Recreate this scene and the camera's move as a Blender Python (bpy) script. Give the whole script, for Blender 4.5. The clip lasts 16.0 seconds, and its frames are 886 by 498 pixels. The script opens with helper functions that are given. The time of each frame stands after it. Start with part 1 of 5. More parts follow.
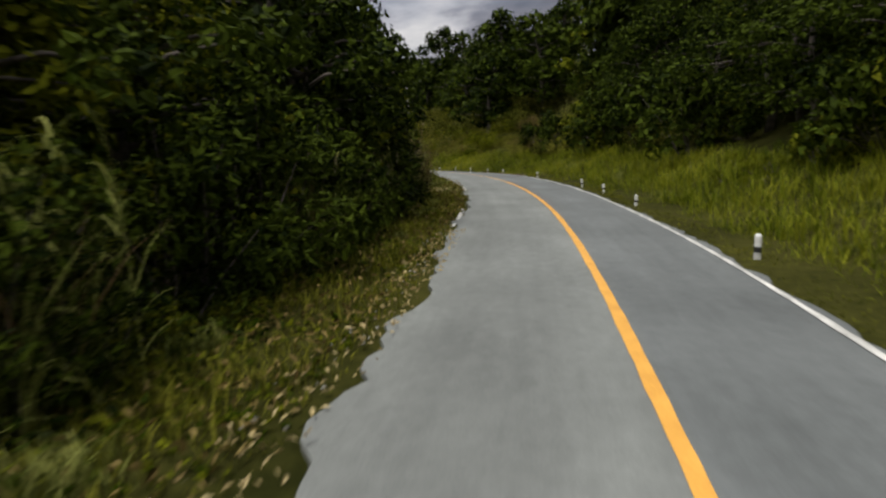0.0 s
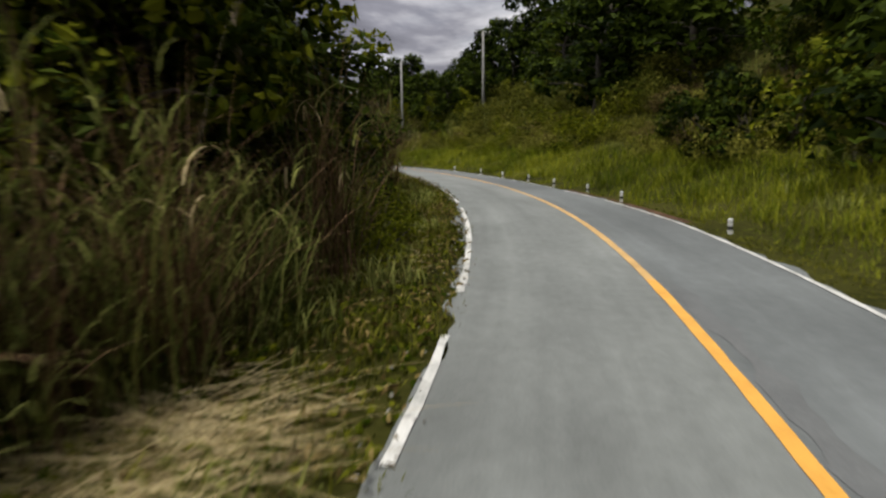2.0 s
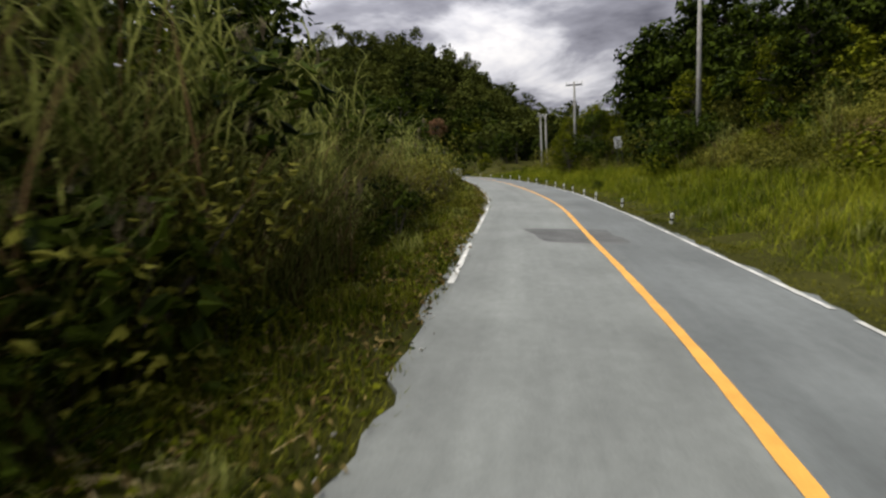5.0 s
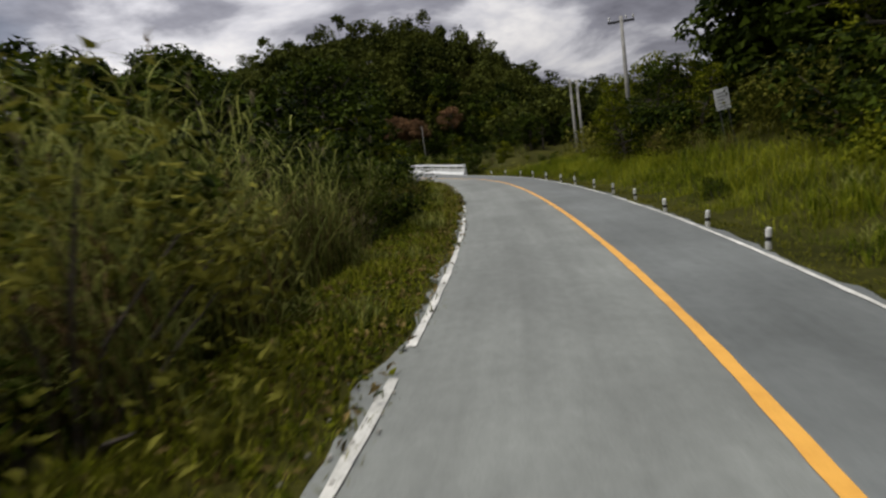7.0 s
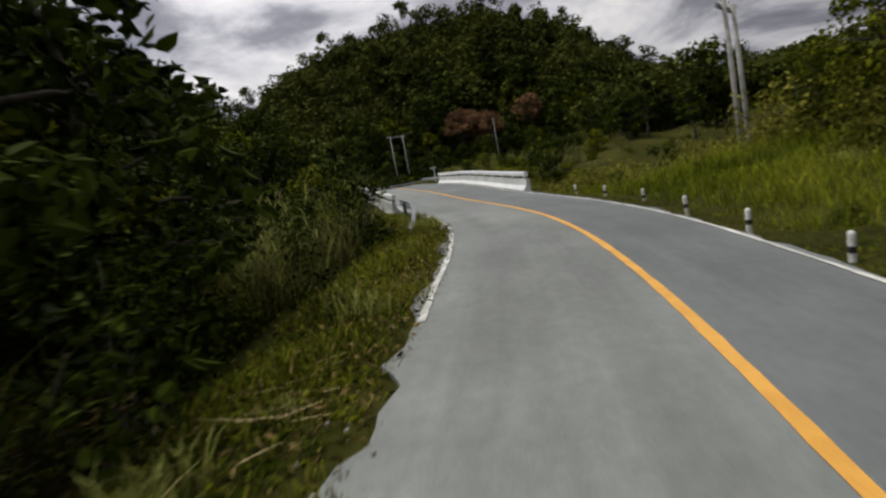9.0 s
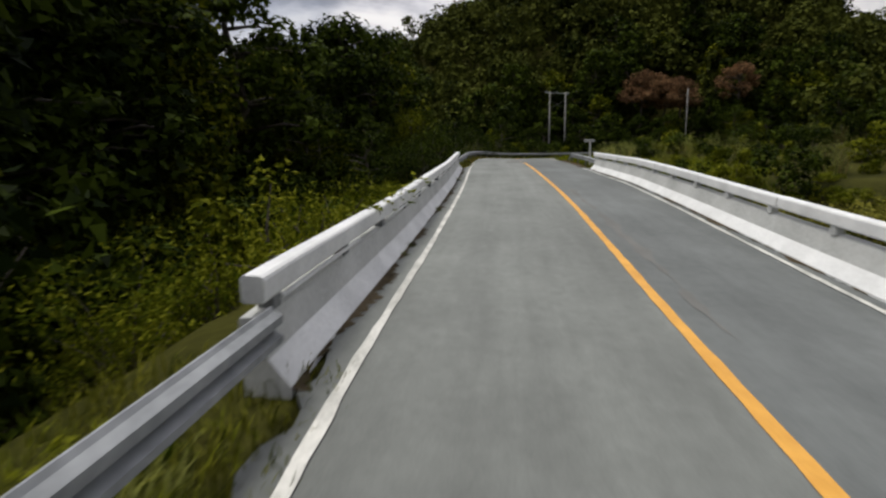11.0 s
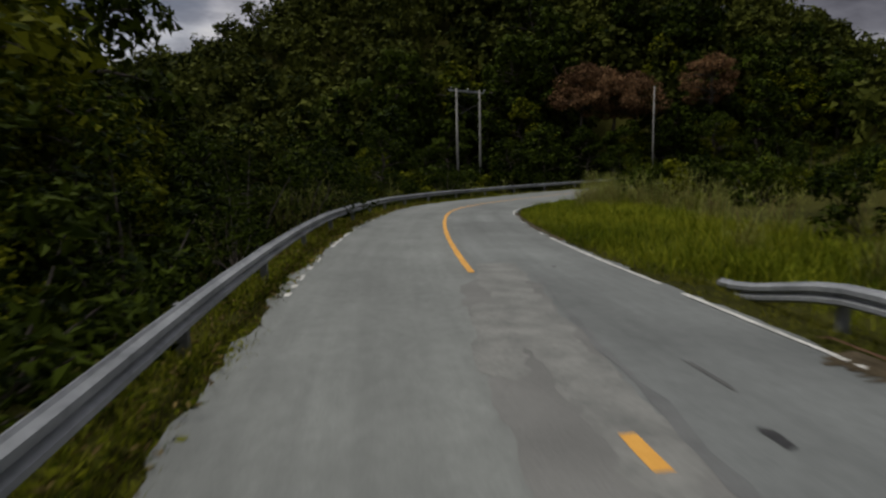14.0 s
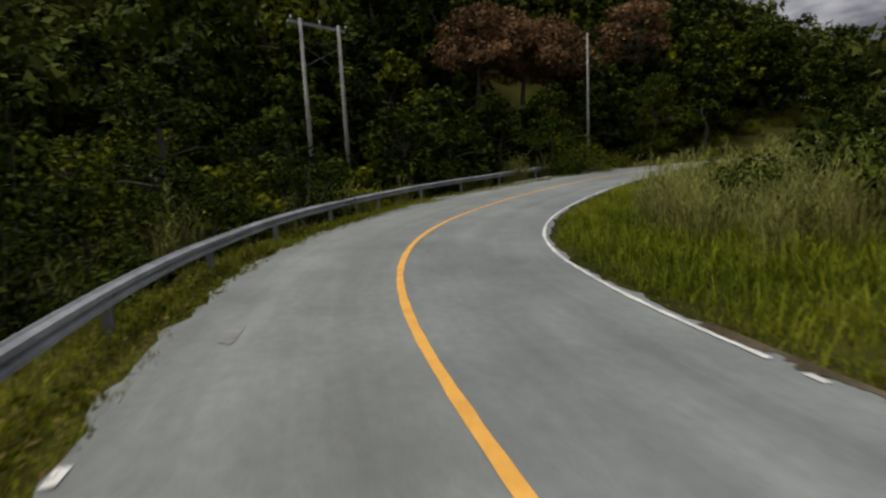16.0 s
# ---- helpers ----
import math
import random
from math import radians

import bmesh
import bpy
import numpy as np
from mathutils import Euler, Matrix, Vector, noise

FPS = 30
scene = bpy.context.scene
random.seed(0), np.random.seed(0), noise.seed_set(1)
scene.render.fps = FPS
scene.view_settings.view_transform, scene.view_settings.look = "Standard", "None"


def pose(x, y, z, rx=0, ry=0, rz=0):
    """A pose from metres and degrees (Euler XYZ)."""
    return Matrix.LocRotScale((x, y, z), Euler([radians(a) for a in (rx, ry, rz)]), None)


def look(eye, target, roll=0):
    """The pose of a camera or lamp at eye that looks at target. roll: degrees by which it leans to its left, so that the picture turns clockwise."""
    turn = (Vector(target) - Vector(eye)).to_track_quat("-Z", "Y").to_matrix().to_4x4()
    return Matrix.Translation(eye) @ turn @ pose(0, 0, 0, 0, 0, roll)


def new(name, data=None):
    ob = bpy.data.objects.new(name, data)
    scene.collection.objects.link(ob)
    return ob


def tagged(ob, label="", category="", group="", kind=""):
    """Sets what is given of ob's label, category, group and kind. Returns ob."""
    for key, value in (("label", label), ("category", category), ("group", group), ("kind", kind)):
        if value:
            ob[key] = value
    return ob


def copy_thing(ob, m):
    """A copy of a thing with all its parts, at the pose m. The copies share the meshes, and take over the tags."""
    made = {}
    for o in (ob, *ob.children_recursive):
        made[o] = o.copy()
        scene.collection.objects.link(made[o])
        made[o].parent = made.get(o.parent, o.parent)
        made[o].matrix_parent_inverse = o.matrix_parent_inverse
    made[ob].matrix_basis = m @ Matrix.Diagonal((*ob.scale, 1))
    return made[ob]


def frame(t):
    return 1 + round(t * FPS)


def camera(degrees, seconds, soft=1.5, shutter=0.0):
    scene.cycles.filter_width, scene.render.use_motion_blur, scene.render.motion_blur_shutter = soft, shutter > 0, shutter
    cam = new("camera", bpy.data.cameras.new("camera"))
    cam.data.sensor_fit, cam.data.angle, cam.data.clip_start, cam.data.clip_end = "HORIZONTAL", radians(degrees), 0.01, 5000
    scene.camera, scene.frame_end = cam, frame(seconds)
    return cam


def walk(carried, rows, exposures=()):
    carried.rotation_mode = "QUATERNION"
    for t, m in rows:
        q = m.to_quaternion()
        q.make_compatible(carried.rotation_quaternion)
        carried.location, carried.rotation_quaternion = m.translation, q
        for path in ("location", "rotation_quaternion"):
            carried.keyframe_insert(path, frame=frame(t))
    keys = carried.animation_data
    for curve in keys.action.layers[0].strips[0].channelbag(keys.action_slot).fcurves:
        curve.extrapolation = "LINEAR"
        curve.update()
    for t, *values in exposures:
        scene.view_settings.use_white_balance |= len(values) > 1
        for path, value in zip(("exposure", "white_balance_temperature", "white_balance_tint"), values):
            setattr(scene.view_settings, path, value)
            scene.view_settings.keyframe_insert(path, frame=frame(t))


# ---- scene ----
cam = camera(74.08, 16.0, soft=2.4, shutter=0.2)
PATH = [
    (0.0, pose(-1.109, -11.242, 1.575, 81.49, 2.80, 6.75)),
    (0.5, pose(-1.129, -5.921, 1.707, 82.50, 2.29, 7.97)),
    (1.0, pose(-1.246, -0.585, 1.783, 81.84, 3.37, 9.05)),
    (1.5, pose(-1.515, 4.621, 1.935, 81.09, 2.04, 12.31)),
    (2.0, pose(-1.865, 9.687, 2.086, 80.52, 0.83, 16.59)),
    (2.5, pose(-2.433, 14.592, 2.177, 79.82, 4.32, 20.86)),
    (3.0, pose(-3.312, 19.320, 2.302, 79.66, 6.85, 25.99)),
    (3.5, pose(-4.745, 23.845, 2.450, 77.27, 5.07, 30.83)),
    (4.0, pose(-6.595, 28.427, 2.637, 78.36, 7.72, 34.39)),
    (4.5, pose(-8.664, 32.706, 2.777, 80.37, 5.18, 41.45)),
    (4.7, pose(-9.556, 34.315, 2.771, 82.16, 2.53, 43.53)),
    (5.2, pose(-11.949, 37.982, 2.844, 82.20, 3.80, 46.06)),
    (5.7, pose(-14.366, 41.336, 2.884, 82.25, 5.07, 47.60)),
    (6.3, pose(-17.471, 45.374, 2.934, 82.31, 6.60, 48.08)),
    (6.8, pose(-20.378, 49.119, 2.985, 82.36, 7.87, 46.94)),
    (7.0, pose(-21.636, 50.701, 3.041, 81.72, 7.86, 47.85)),
    (7.5, pose(-25.076, 54.876, 3.119, 80.73, 10.20, 47.14)),
    (8.0, pose(-28.641, 58.679, 3.128, 82.20, 10.14, 50.27)),
    (8.5, pose(-32.116, 62.432, 3.196, 81.59, 12.70, 52.39)),
    (9.0, pose(-35.644, 65.943, 3.319, 82.69, 10.54, 56.23)),
    (9.2, pose(-37.101, 67.265, 3.307, 81.98, 8.22, 58.06)),
    (9.7, pose(-40.794, 70.355, 3.429, 81.49, 6.16, 60.03)),
    (10.2, pose(-44.619, 73.136, 3.547, 81.00, 4.09, 63.60)),
    (10.7, pose(-48.763, 75.546, 3.650, 80.51, 2.03, 69.30)),
    (11.1, pose(-52.478, 77.257, 3.716, 80.11, 0.38, 72.13)),
    (11.5, pose(-56.589, 79.023, 3.785, 79.72, -1.27, 71.39)),
    (12.0, pose(-61.822, 81.535, 3.995, 81.82, 0.77, 68.67)),
    (12.5, pose(-67.394, 83.992, 4.160, 83.44, 3.03, 67.65)),
    (13.0, pose(-73.032, 86.287, 4.289, 82.50, 1.35, 68.12)),
    (13.5, pose(-78.680, 88.628, 4.508, 81.29, 1.73, 63.53)),
    (14.0, pose(-84.286, 90.952, 4.607, 82.00, 1.37, 59.92)),
    (14.5, pose(-89.790, 93.211, 4.613, 81.31, 1.12, 60.97)),
    (15.0, pose(-95.034, 95.732, 4.566, 81.12, 2.26, 57.73)),
    (15.5, pose(-99.945, 98.520, 4.523, 80.77, 1.81, 50.70)),
    (16.0, pose(-104.584, 101.432, 4.403, 80.52, 2.97, 43.21)),
]
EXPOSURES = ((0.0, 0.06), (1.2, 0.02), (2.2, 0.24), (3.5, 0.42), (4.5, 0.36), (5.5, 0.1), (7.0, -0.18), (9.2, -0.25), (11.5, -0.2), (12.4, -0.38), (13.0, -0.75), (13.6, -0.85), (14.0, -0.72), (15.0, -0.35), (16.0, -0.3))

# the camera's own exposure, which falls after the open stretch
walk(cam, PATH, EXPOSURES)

# the road: curvature, slope, cross fall and lane widths at knots along it
KNOT0, KNOT_STEP = -10.0, 8.0
CURVE = [0.003855, 0.005933, 0.009359, 0.011424, 0.021811, 0.020464, 0.013332, 0.007153, -0.003799, 0.012222, 0.005168, 0.005935, 0.014348, 0.026553, -0.003288, 0.003833, 0.001126, 0.000558, 0.001435, -0.009627, -0.007779, -0.008084, -0.035529, -0.038117, -0.02602, -0.021434, -0.021356, -0.00543, -0.005513, -0.005584, -0.005641]
SLOPE = [0.01969, 0.02259, 0.02172, 0.02651, 0.02948, 0.02336, 0.01994, 0.00938, 0.00934, 0.00974, 0.01616, 0.01863, 0.02485, 0.02171, 0.01966, 0.03639, 0.02715, 0.02336, 0.00867, -0.00895, -0.01654, -0.02582, -0.02339, -0.01288, 0.01214, 0.02153, 0.01653, 0.01127, 0.00765, 0.00522, 0.00362]
BANK = [-0.0258, -0.0198, -0.0262, -0.0213, -0.0216, -0.0515, -0.0561, -0.0421, -0.0549, -0.0741, -0.0584, -0.056, -0.0682, -0.0595, -0.0324, -0.0141, 0.0049, -0.015, -0.0162, -0.0158, -0.0316, -0.032, -0.028, -0.0261, -0.0142, 0.0136, 0.0128, 0.0086, 0.0058, 0.004, 0.0028]
LEFT = [2.541, 2.534, 2.447, 2.326, 2.419, 2.471, 2.5, 2.572, 2.596, 2.631, 2.61, 2.631, 2.704, 2.467, 2.801, 2.915, 2.963, 3.028, 2.962, 2.902, 2.842, 2.658, 2.802, 2.822, 2.839, 2.853, 2.866, 2.876, 2.885, 2.892, 2.898]
RIGHT = [1.892, 1.995, 1.987, 2.019, 2.027, 1.91, 1.883, 1.981, 1.954, 1.883, 2.054, 2.068, 2.048, 2.121, 2.24, 2.322, 2.436, 2.428, 2.563, 2.72, 2.804, 2.944, 3.184, 3.238, 3.269, 3.191, 3.166, 3.153, 3.142, 3.133, 3.126]

# A mountain road with a bridge, driven along under a cloudy sky.

# ---- light ----
SUN_FROM = Vector((-0.22, -0.34, 1.0)).normalized()


def make_world():
    w = bpy.data.worlds.new("sky")
    scene.world = w
    w.use_nodes = True
    n, l = w.node_tree.nodes, w.node_tree.links
    n.clear()
    out, bg = n.new("ShaderNodeOutputWorld"), n.new("ShaderNodeBackground")
    sky = n.new("ShaderNodeTexSky")
    sky.sky_type, sky.sun_disc = "NISHITA", False
    sky.sun_elevation = math.asin(SUN_FROM.z)
    sky.sun_rotation = math.atan2(SUN_FROM.x, SUN_FROM.y)
    co = n.new("ShaderNodeTexCoord")
    sep = n.new("ShaderNodeSeparateXYZ")
    l.new(co.outputs["Generated"], sep.inputs[0])
    high = n.new("ShaderNodeMath")
    high.operation = "MULTIPLY_ADD"
    high.inputs[1].default_value, high.inputs[2].default_value = 1.0, 0.22
    l.new(sep.outputs["Z"], high.inputs[0])
    flat = n.new("ShaderNodeVectorMath")
    flat.operation = "DIVIDE"
    l.new(co.outputs["Generated"], flat.inputs[0])
    comb = n.new("ShaderNodeCombineXYZ")
    for i in range(3):
        l.new(high.outputs[0], comb.inputs[i])
    l.new(comb.outputs[0], flat.inputs[1])

    def cloud(scale, detail, offset):
        m = n.new("ShaderNodeMapping")
        m.inputs["Location"].default_value = offset
        l.new(flat.outputs[0], m.inputs[0])
        t = n.new("ShaderNodeTexNoise")
        t.inputs["Scale"].default_value, t.inputs["Detail"].default_value = scale, detail
        t.inputs["Roughness"].default_value = 0.55
        t.inputs["Distortion"].default_value = 0.25
        l.new(m.outputs[0], t.inputs["Vector"])
        return t.outputs["Fac"]

    def ramp(fac, *stops):
        r = n.new("ShaderNodeValToRGB")
        e = r.color_ramp.elements
        while len(e) < len(stops):
            e.new(0.5)
        for k, (p, c) in zip(e, stops):
            k.position, k.color = p, (*c, 1)
        l.new(fac, r.inputs[0])
        return r.outputs[0]

    shade = ramp(cloud(1.5, 6, (3.1, 1.4, 0)), (0.34, (0.20, 0.20, 0.245)), (0.47, (0.46, 0.46, 0.53)), (0.56, (0.95, 0.94, 1.0)), (0.66, (1.35, 1.31, 1.30)))
    cover = ramp(cloud(0.9, 5, (7.0, 2.0, 1.0)), (0.30, (0.55, 0.55, 0.55)), (0.48, (1, 1, 1)))
    dim = n.new("ShaderNodeMix")
    dim.data_type, dim.blend_type = "RGBA", "MULTIPLY"
    dim.inputs["Factor"].default_value = 1.0
    l.new(sky.outputs[0], dim.inputs["A"])
    dim.inputs["B"].default_value = (0.10, 0.10, 0.10, 1)
    mix = n.new("ShaderNodeMix")
    mix.data_type = "RGBA"
    l.new(cover, mix.inputs["Factor"])
    l.new(dim.outputs["Result"], mix.inputs["A"])
    l.new(shade, mix.inputs["B"])
    l.new(mix.outputs["Result"], bg.inputs["Color"])
    # a cloudy sky is brighter overhead than near the horizon
    lift = n.new("ShaderNodeMapRange")
    lift.inputs["From Min"].default_value, lift.inputs["From Max"].default_value = 0.0, 1.0
    lift.inputs["To Min"].default_value, lift.inputs["To Max"].default_value = 0.60 * SKY_STRENGTH, 1.9 * SKY_STRENGTH
    l.new(sep.outputs["Z"], lift.inputs["Value"])
    # the cloud is thinnest over the open valley in the west
    side = n.new("ShaderNodeVectorMath")
    side.operation = "DOT_PRODUCT"
    l.new(co.outputs["Generated"], side.inputs[0])
    side.inputs[1].default_value = (-0.95, -0.31, 0.0)
    thin = n.new("ShaderNodeMapRange")
    thin.inputs["From Min"].default_value, thin.inputs["From Max"].default_value = -0.4, 1.0
    thin.inputs["To Min"].default_value, thin.inputs["To Max"].default_value = 0.70, 1.25
    l.new(side.outputs["Value"], thin.inputs["Value"])
    power = n.new("ShaderNodeMath")
    power.operation = "MULTIPLY"
    l.new(lift.outputs["Result"], power.inputs[0])
    l.new(thin.outputs["Result"], power.inputs[1])
    l.new(power.outputs[0], bg.inputs["Strength"])
    l.new(bg.outputs[0], out.inputs[0])
    sun = new("sun", bpy.data.lights.new("sun", "SUN"))
    sun.data.energy, sun.data.angle, sun.data.color = SUN_STRENGTH, radians(16), (1.0, 0.96, 0.88)
    sun.matrix_world = look(SUN_FROM * 50, (0, 0, 0))


SKY_STRENGTH, SUN_STRENGTH = 0.80, 2.9
make_world()


# ---- materials ----
def material(name, dark, light, rough=0.8, scale=6.0, fine=60.0, bump=0.3, island=0.0, each=0.0, glow=0.0, metal=0.0, spec=0.4, third=None):
    """A surface between two colours, varied by coarse and fine noise, by loose piece and by object; glow: share of light let through (leaves)."""
    m = bpy.data.materials.new(name)
    m.use_nodes = True
    n, l = m.node_tree.nodes, m.node_tree.links
    p = n["Principled BSDF"]
    co = n.new("ShaderNodeTexCoord")
    a, b = n.new("ShaderNodeTexNoise"), n.new("ShaderNodeTexNoise")
    for t, sc, det in ((a, scale, 4), (b, fine, 3)):
        t.inputs["Scale"].default_value, t.inputs["Detail"].default_value = sc, det
        l.new(co.outputs["Object"], t.inputs["Vector"])

    def math_node(op, x, y):
        k = n.new("ShaderNodeMath")
        k.operation = op
        for i, v in enumerate((x, y)):
            if isinstance(v, (int, float)):
                k.inputs[i].default_value = v
            else:
                l.new(v, k.inputs[i])
        return k.outputs[0]

    fac = math_node("ADD", math_node("MULTIPLY", math_node("SUBTRACT", a.outputs["Fac"], 0.5), 1.6), math_node("MULTIPLY", math_node("SUBTRACT", b.outputs["Fac"], 0.5), 0.9))
    if island:
        g = n.new("ShaderNodeNewGeometry")
        fac = math_node("ADD", fac, math_node("MULTIPLY", math_node("SUBTRACT", g.outputs["Random Per Island"], 0.5), island))
    if each:
        o = n.new("ShaderNodeObjectInfo")
        fac = math_node("ADD", fac, math_node("MULTIPLY", math_node("SUBTRACT", o.outputs["Random"], 0.5), each))
    fac = math_node("ADD", fac, 0.5)
    r = n.new("ShaderNodeValToRGB")
    e = r.color_ramp.elements
    e[0].position, e[0].color, e[1].position, e[1].color = 0.1, (*dark, 1), 0.9, (*light, 1)
    if third:
        k = e.new(1.0)
        k.color = (*third, 1)
    l.new(fac, r.inputs[0])
    l.new(r.outputs[0], p.inputs["Base Color"])
    p.inputs["Roughness"].default_value, p.inputs["Metallic"].default_value = rough, metal
    p.inputs["Specular IOR Level"].default_value = spec
    if bump:
        k = n.new("ShaderNodeBump")
        k.inputs["Strength"].default_value, k.inputs["Distance"].default_value = bump, 0.02
        l.new(b.outputs["Fac"], k.inputs["Height"])
        l.new(k.outputs[0], p.inputs["Normal"])
    if glow:
        tr, mx = n.new("ShaderNodeBsdfTranslucent"), n.new("ShaderNodeMixShader")
        l.new(r.outputs[0], tr.inputs["Color"])
        mx.inputs[0].default_value = glow
        l.new(p.outputs[0], mx.inputs[1])
        l.new(tr.outputs[0], mx.inputs[2])
        l.new(mx.outputs[0], n["Material Output"].inputs["Surface"])
    return m


ASPHALT = material("asphalt", (0.160, 0.170, 0.159), (0.234, 0.248, 0.232), 0.75, 0.35, 45, 0.25)
PATCH = material("rough_repaired_asphalt", (0.085, 0.089, 0.084), (0.250, 0.250, 0.232), 0.85, 1.6, 34, 0.6)
TAR = material("dark_patched_asphalt", (0.060, 0.061, 0.060), (0.135, 0.137, 0.132), 0.85, 1.6, 50, 0.5)
STAIN = material("stained_asphalt", (0.098, 0.102, 0.101), (0.160, 0.166, 0.162), 0.8, 1.4, 40, 0.3)
YELLOW = material("yellow_paint", (0.62, 0.30, 0.045), (0.80, 0.42, 0.075), 0.6, 3, 40, 0.1)
YELLOW_WORN = material("worn_yellow_paint", (0.46, 0.28, 0.10), (0.68, 0.43, 0.16), 0.7, 2.5, 34, 0.12)
WHITE_LINE = material("white_road_paint", (0.34, 0.34, 0.31), (0.78, 0.77, 0.72), 0.65, 2.2, 26, 0.15)
SOIL = material("bare_soil", (0.035, 0.028, 0.017), (0.12, 0.095, 0.06), 0.95, 1.2, 20, 0.6, spec=0.05)
DIRT_WET = material("dark_wet_dirt", (0.010, 0.009, 0.006), (0.045, 0.038, 0.025), 0.9, 6, 40, 0.6, spec=0.1)
GROUND = material("grassy_soil", (0.016, 0.018, 0.004), (0.062, 0.060, 0.013), 0.95, 0.25, 6, 0.6, spec=0.03)
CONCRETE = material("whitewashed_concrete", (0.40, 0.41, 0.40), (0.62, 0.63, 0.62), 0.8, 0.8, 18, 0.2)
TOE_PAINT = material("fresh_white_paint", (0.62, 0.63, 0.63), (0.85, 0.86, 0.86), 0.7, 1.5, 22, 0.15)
GALVANISED = material("galvanised_steel", (0.15, 0.16, 0.168), (0.34, 0.355, 0.37), 0.6, 1.2, 14, 0.05, metal=0.1)
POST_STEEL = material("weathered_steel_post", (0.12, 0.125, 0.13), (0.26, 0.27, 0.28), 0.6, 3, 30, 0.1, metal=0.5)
POST_WHITE = material("white_post_paint", (0.45, 0.45, 0.42), (0.80, 0.80, 0.77), 0.6, 8, 60, 0.1, each=0.4)
POST_BLACK = material("black_post_paint", (0.012, 0.012, 0.012), (0.03, 0.03, 0.03), 0.55, 8, 60, 0.1)
POLE = material("weathered_pole_concrete", (0.17, 0.165, 0.15), (0.37, 0.36, 0.335), 0.85, 2, 25, 0.2)
IRON = material("dark_crossarm_steel", (0.03, 0.03, 0.032), (0.09, 0.09, 0.09), 0.6, 4, 30, 0.1, metal=0.4)
SIGN_BACK = material("pale_sign_plate", (0.55, 0.56, 0.56), (0.76, 0.77, 0.77), 0.45, 3, 30, 0.05)
SIGN_INK = material("faded_sign_ink", (0.18, 0.18, 0.19), (0.32, 0.32, 0.33), 0.5, 5, 30, 0.05)
STONE = material("pale_gravel", (0.16, 0.15, 0.13), (0.46, 0.44, 0.40), 0.9, 12, 60, 0.3, island=1.2)
RED_SOIL = material("reddish_earth", (0.045, 0.026, 0.015), (0.135, 0.080, 0.050), 0.95, 1.4, 24, 0.6, spec=0.04)
MOTTLED = material("pale_mottled_repair", (0.135, 0.139, 0.130), (0.238, 0.240, 0.222), 0.85, 2.6, 22, 0.6)
REPAIR = material("older_dark_repair", (0.122, 0.122, 0.115), (0.195, 0.196, 0.184), 0.85, 0.9, 40, 0.5)
LITTER = material("dry_leaf_litter", (0.055, 0.038, 0.012), (0.27, 0.20, 0.075), 0.85, 4, 30, 0.1, island=1.3, spec=0.02)
BARK = material("grey_brown_bark", (0.035, 0.028, 0.022), (0.13, 0.11, 0.09), 0.9, 5, 40, 0.7)
LEAF_DARK = material("deep_green_leaves", (0.005, 0.010, 0.001), (0.052, 0.074, 0.007), 0.55, 0.5, 9, 0, island=1.2, each=0.5, glow=0.14, spec=0.02)
LEAF_MID = material("mid_green_leaves", (0.022, 0.036, 0.001), (0.160, 0.170, 0.010), 0.55, 0.5, 9, 0, island=1.2, each=0.5, glow=0.18, spec=0.02)
LEAF_LIGHT = material("yellow_green_leaves", (0.050, 0.070, 0.003), (0.235, 0.245, 0.018), 0.55, 0.5, 9, 0, island=1.0, each=0.4, glow=0.28, spec=0.02)
LEAF_OLIVE = material("olive_scrub_leaves", (0.040, 0.045, 0.005), (0.215, 0.205, 0.034), 0.6, 0.5, 9, 0, island=1.0, each=0.8, glow=0.25, spec=0.02)
LEAF_RUST = material("half_dry_scrub_leaves", (0.032, 0.024, 0.008), (0.150, 0.112, 0.040), 0.7, 0.5, 9, 0, island=1.1, each=0.7, glow=0.15, spec=0.02)
LEAF_BROWN = material("dry_brown_leaves", (0.055, 0.032, 0.017), (0.255, 0.145, 0.072), 0.8, 0.5, 9, 0, island=1.0, each=0.3, glow=0.15, spec=0.02)
LEAF_FAR = material("distant_canopy", (0.008, 0.014, 0.002), (0.098, 0.110, 0.019), 0.7, 0.10, 0.5, 0, island=0.7, glow=0.15, spec=0.02)
CANE_GREEN = material("green_cane_blades", (0.045, 0.060, 0.010), (0.330, 0.345, 0.095), 0.6, 0.8, 12, 0, island=1.1, each=0.5, glow=0.32, spec=0.02)
CANE_DRY = material("dry_cane_blades", (0.030, 0.016, 0.008), (0.235, 0.150, 0.078), 0.75, 0.8, 12, 0, island=1.1, each=0.4, glow=0.15, spec=0.02)
STRAW = material("pale_dry_straw", (0.24, 0.18, 0.08), (0.60, 0.49, 0.26), 0.8, 3, 20, 0, island=0.9, glow=0.1, spec=0.02)
PLUME = material("silvery_grass_plumes", (0.12, 0.095, 0.06), (0.30, 0.25, 0.17), 0.85, 4, 30, 0, island=0.6, glow=0.2, spec=0.02)
GRASS = material("verge_grass", (0.036, 0.046, 0.004), (0.205, 0.200, 0.024), 0.65, 0.35, 5, 0, island=0.9, glow=0.25, spec=0.02)
GRASS_LUSH = material("lush_bank_grass", (0.052, 0.080, 0.004), (0.275, 0.290, 0.022), 0.65, 0.25, 4, 0, island=0.8, glow=0.28, spec=0.02)



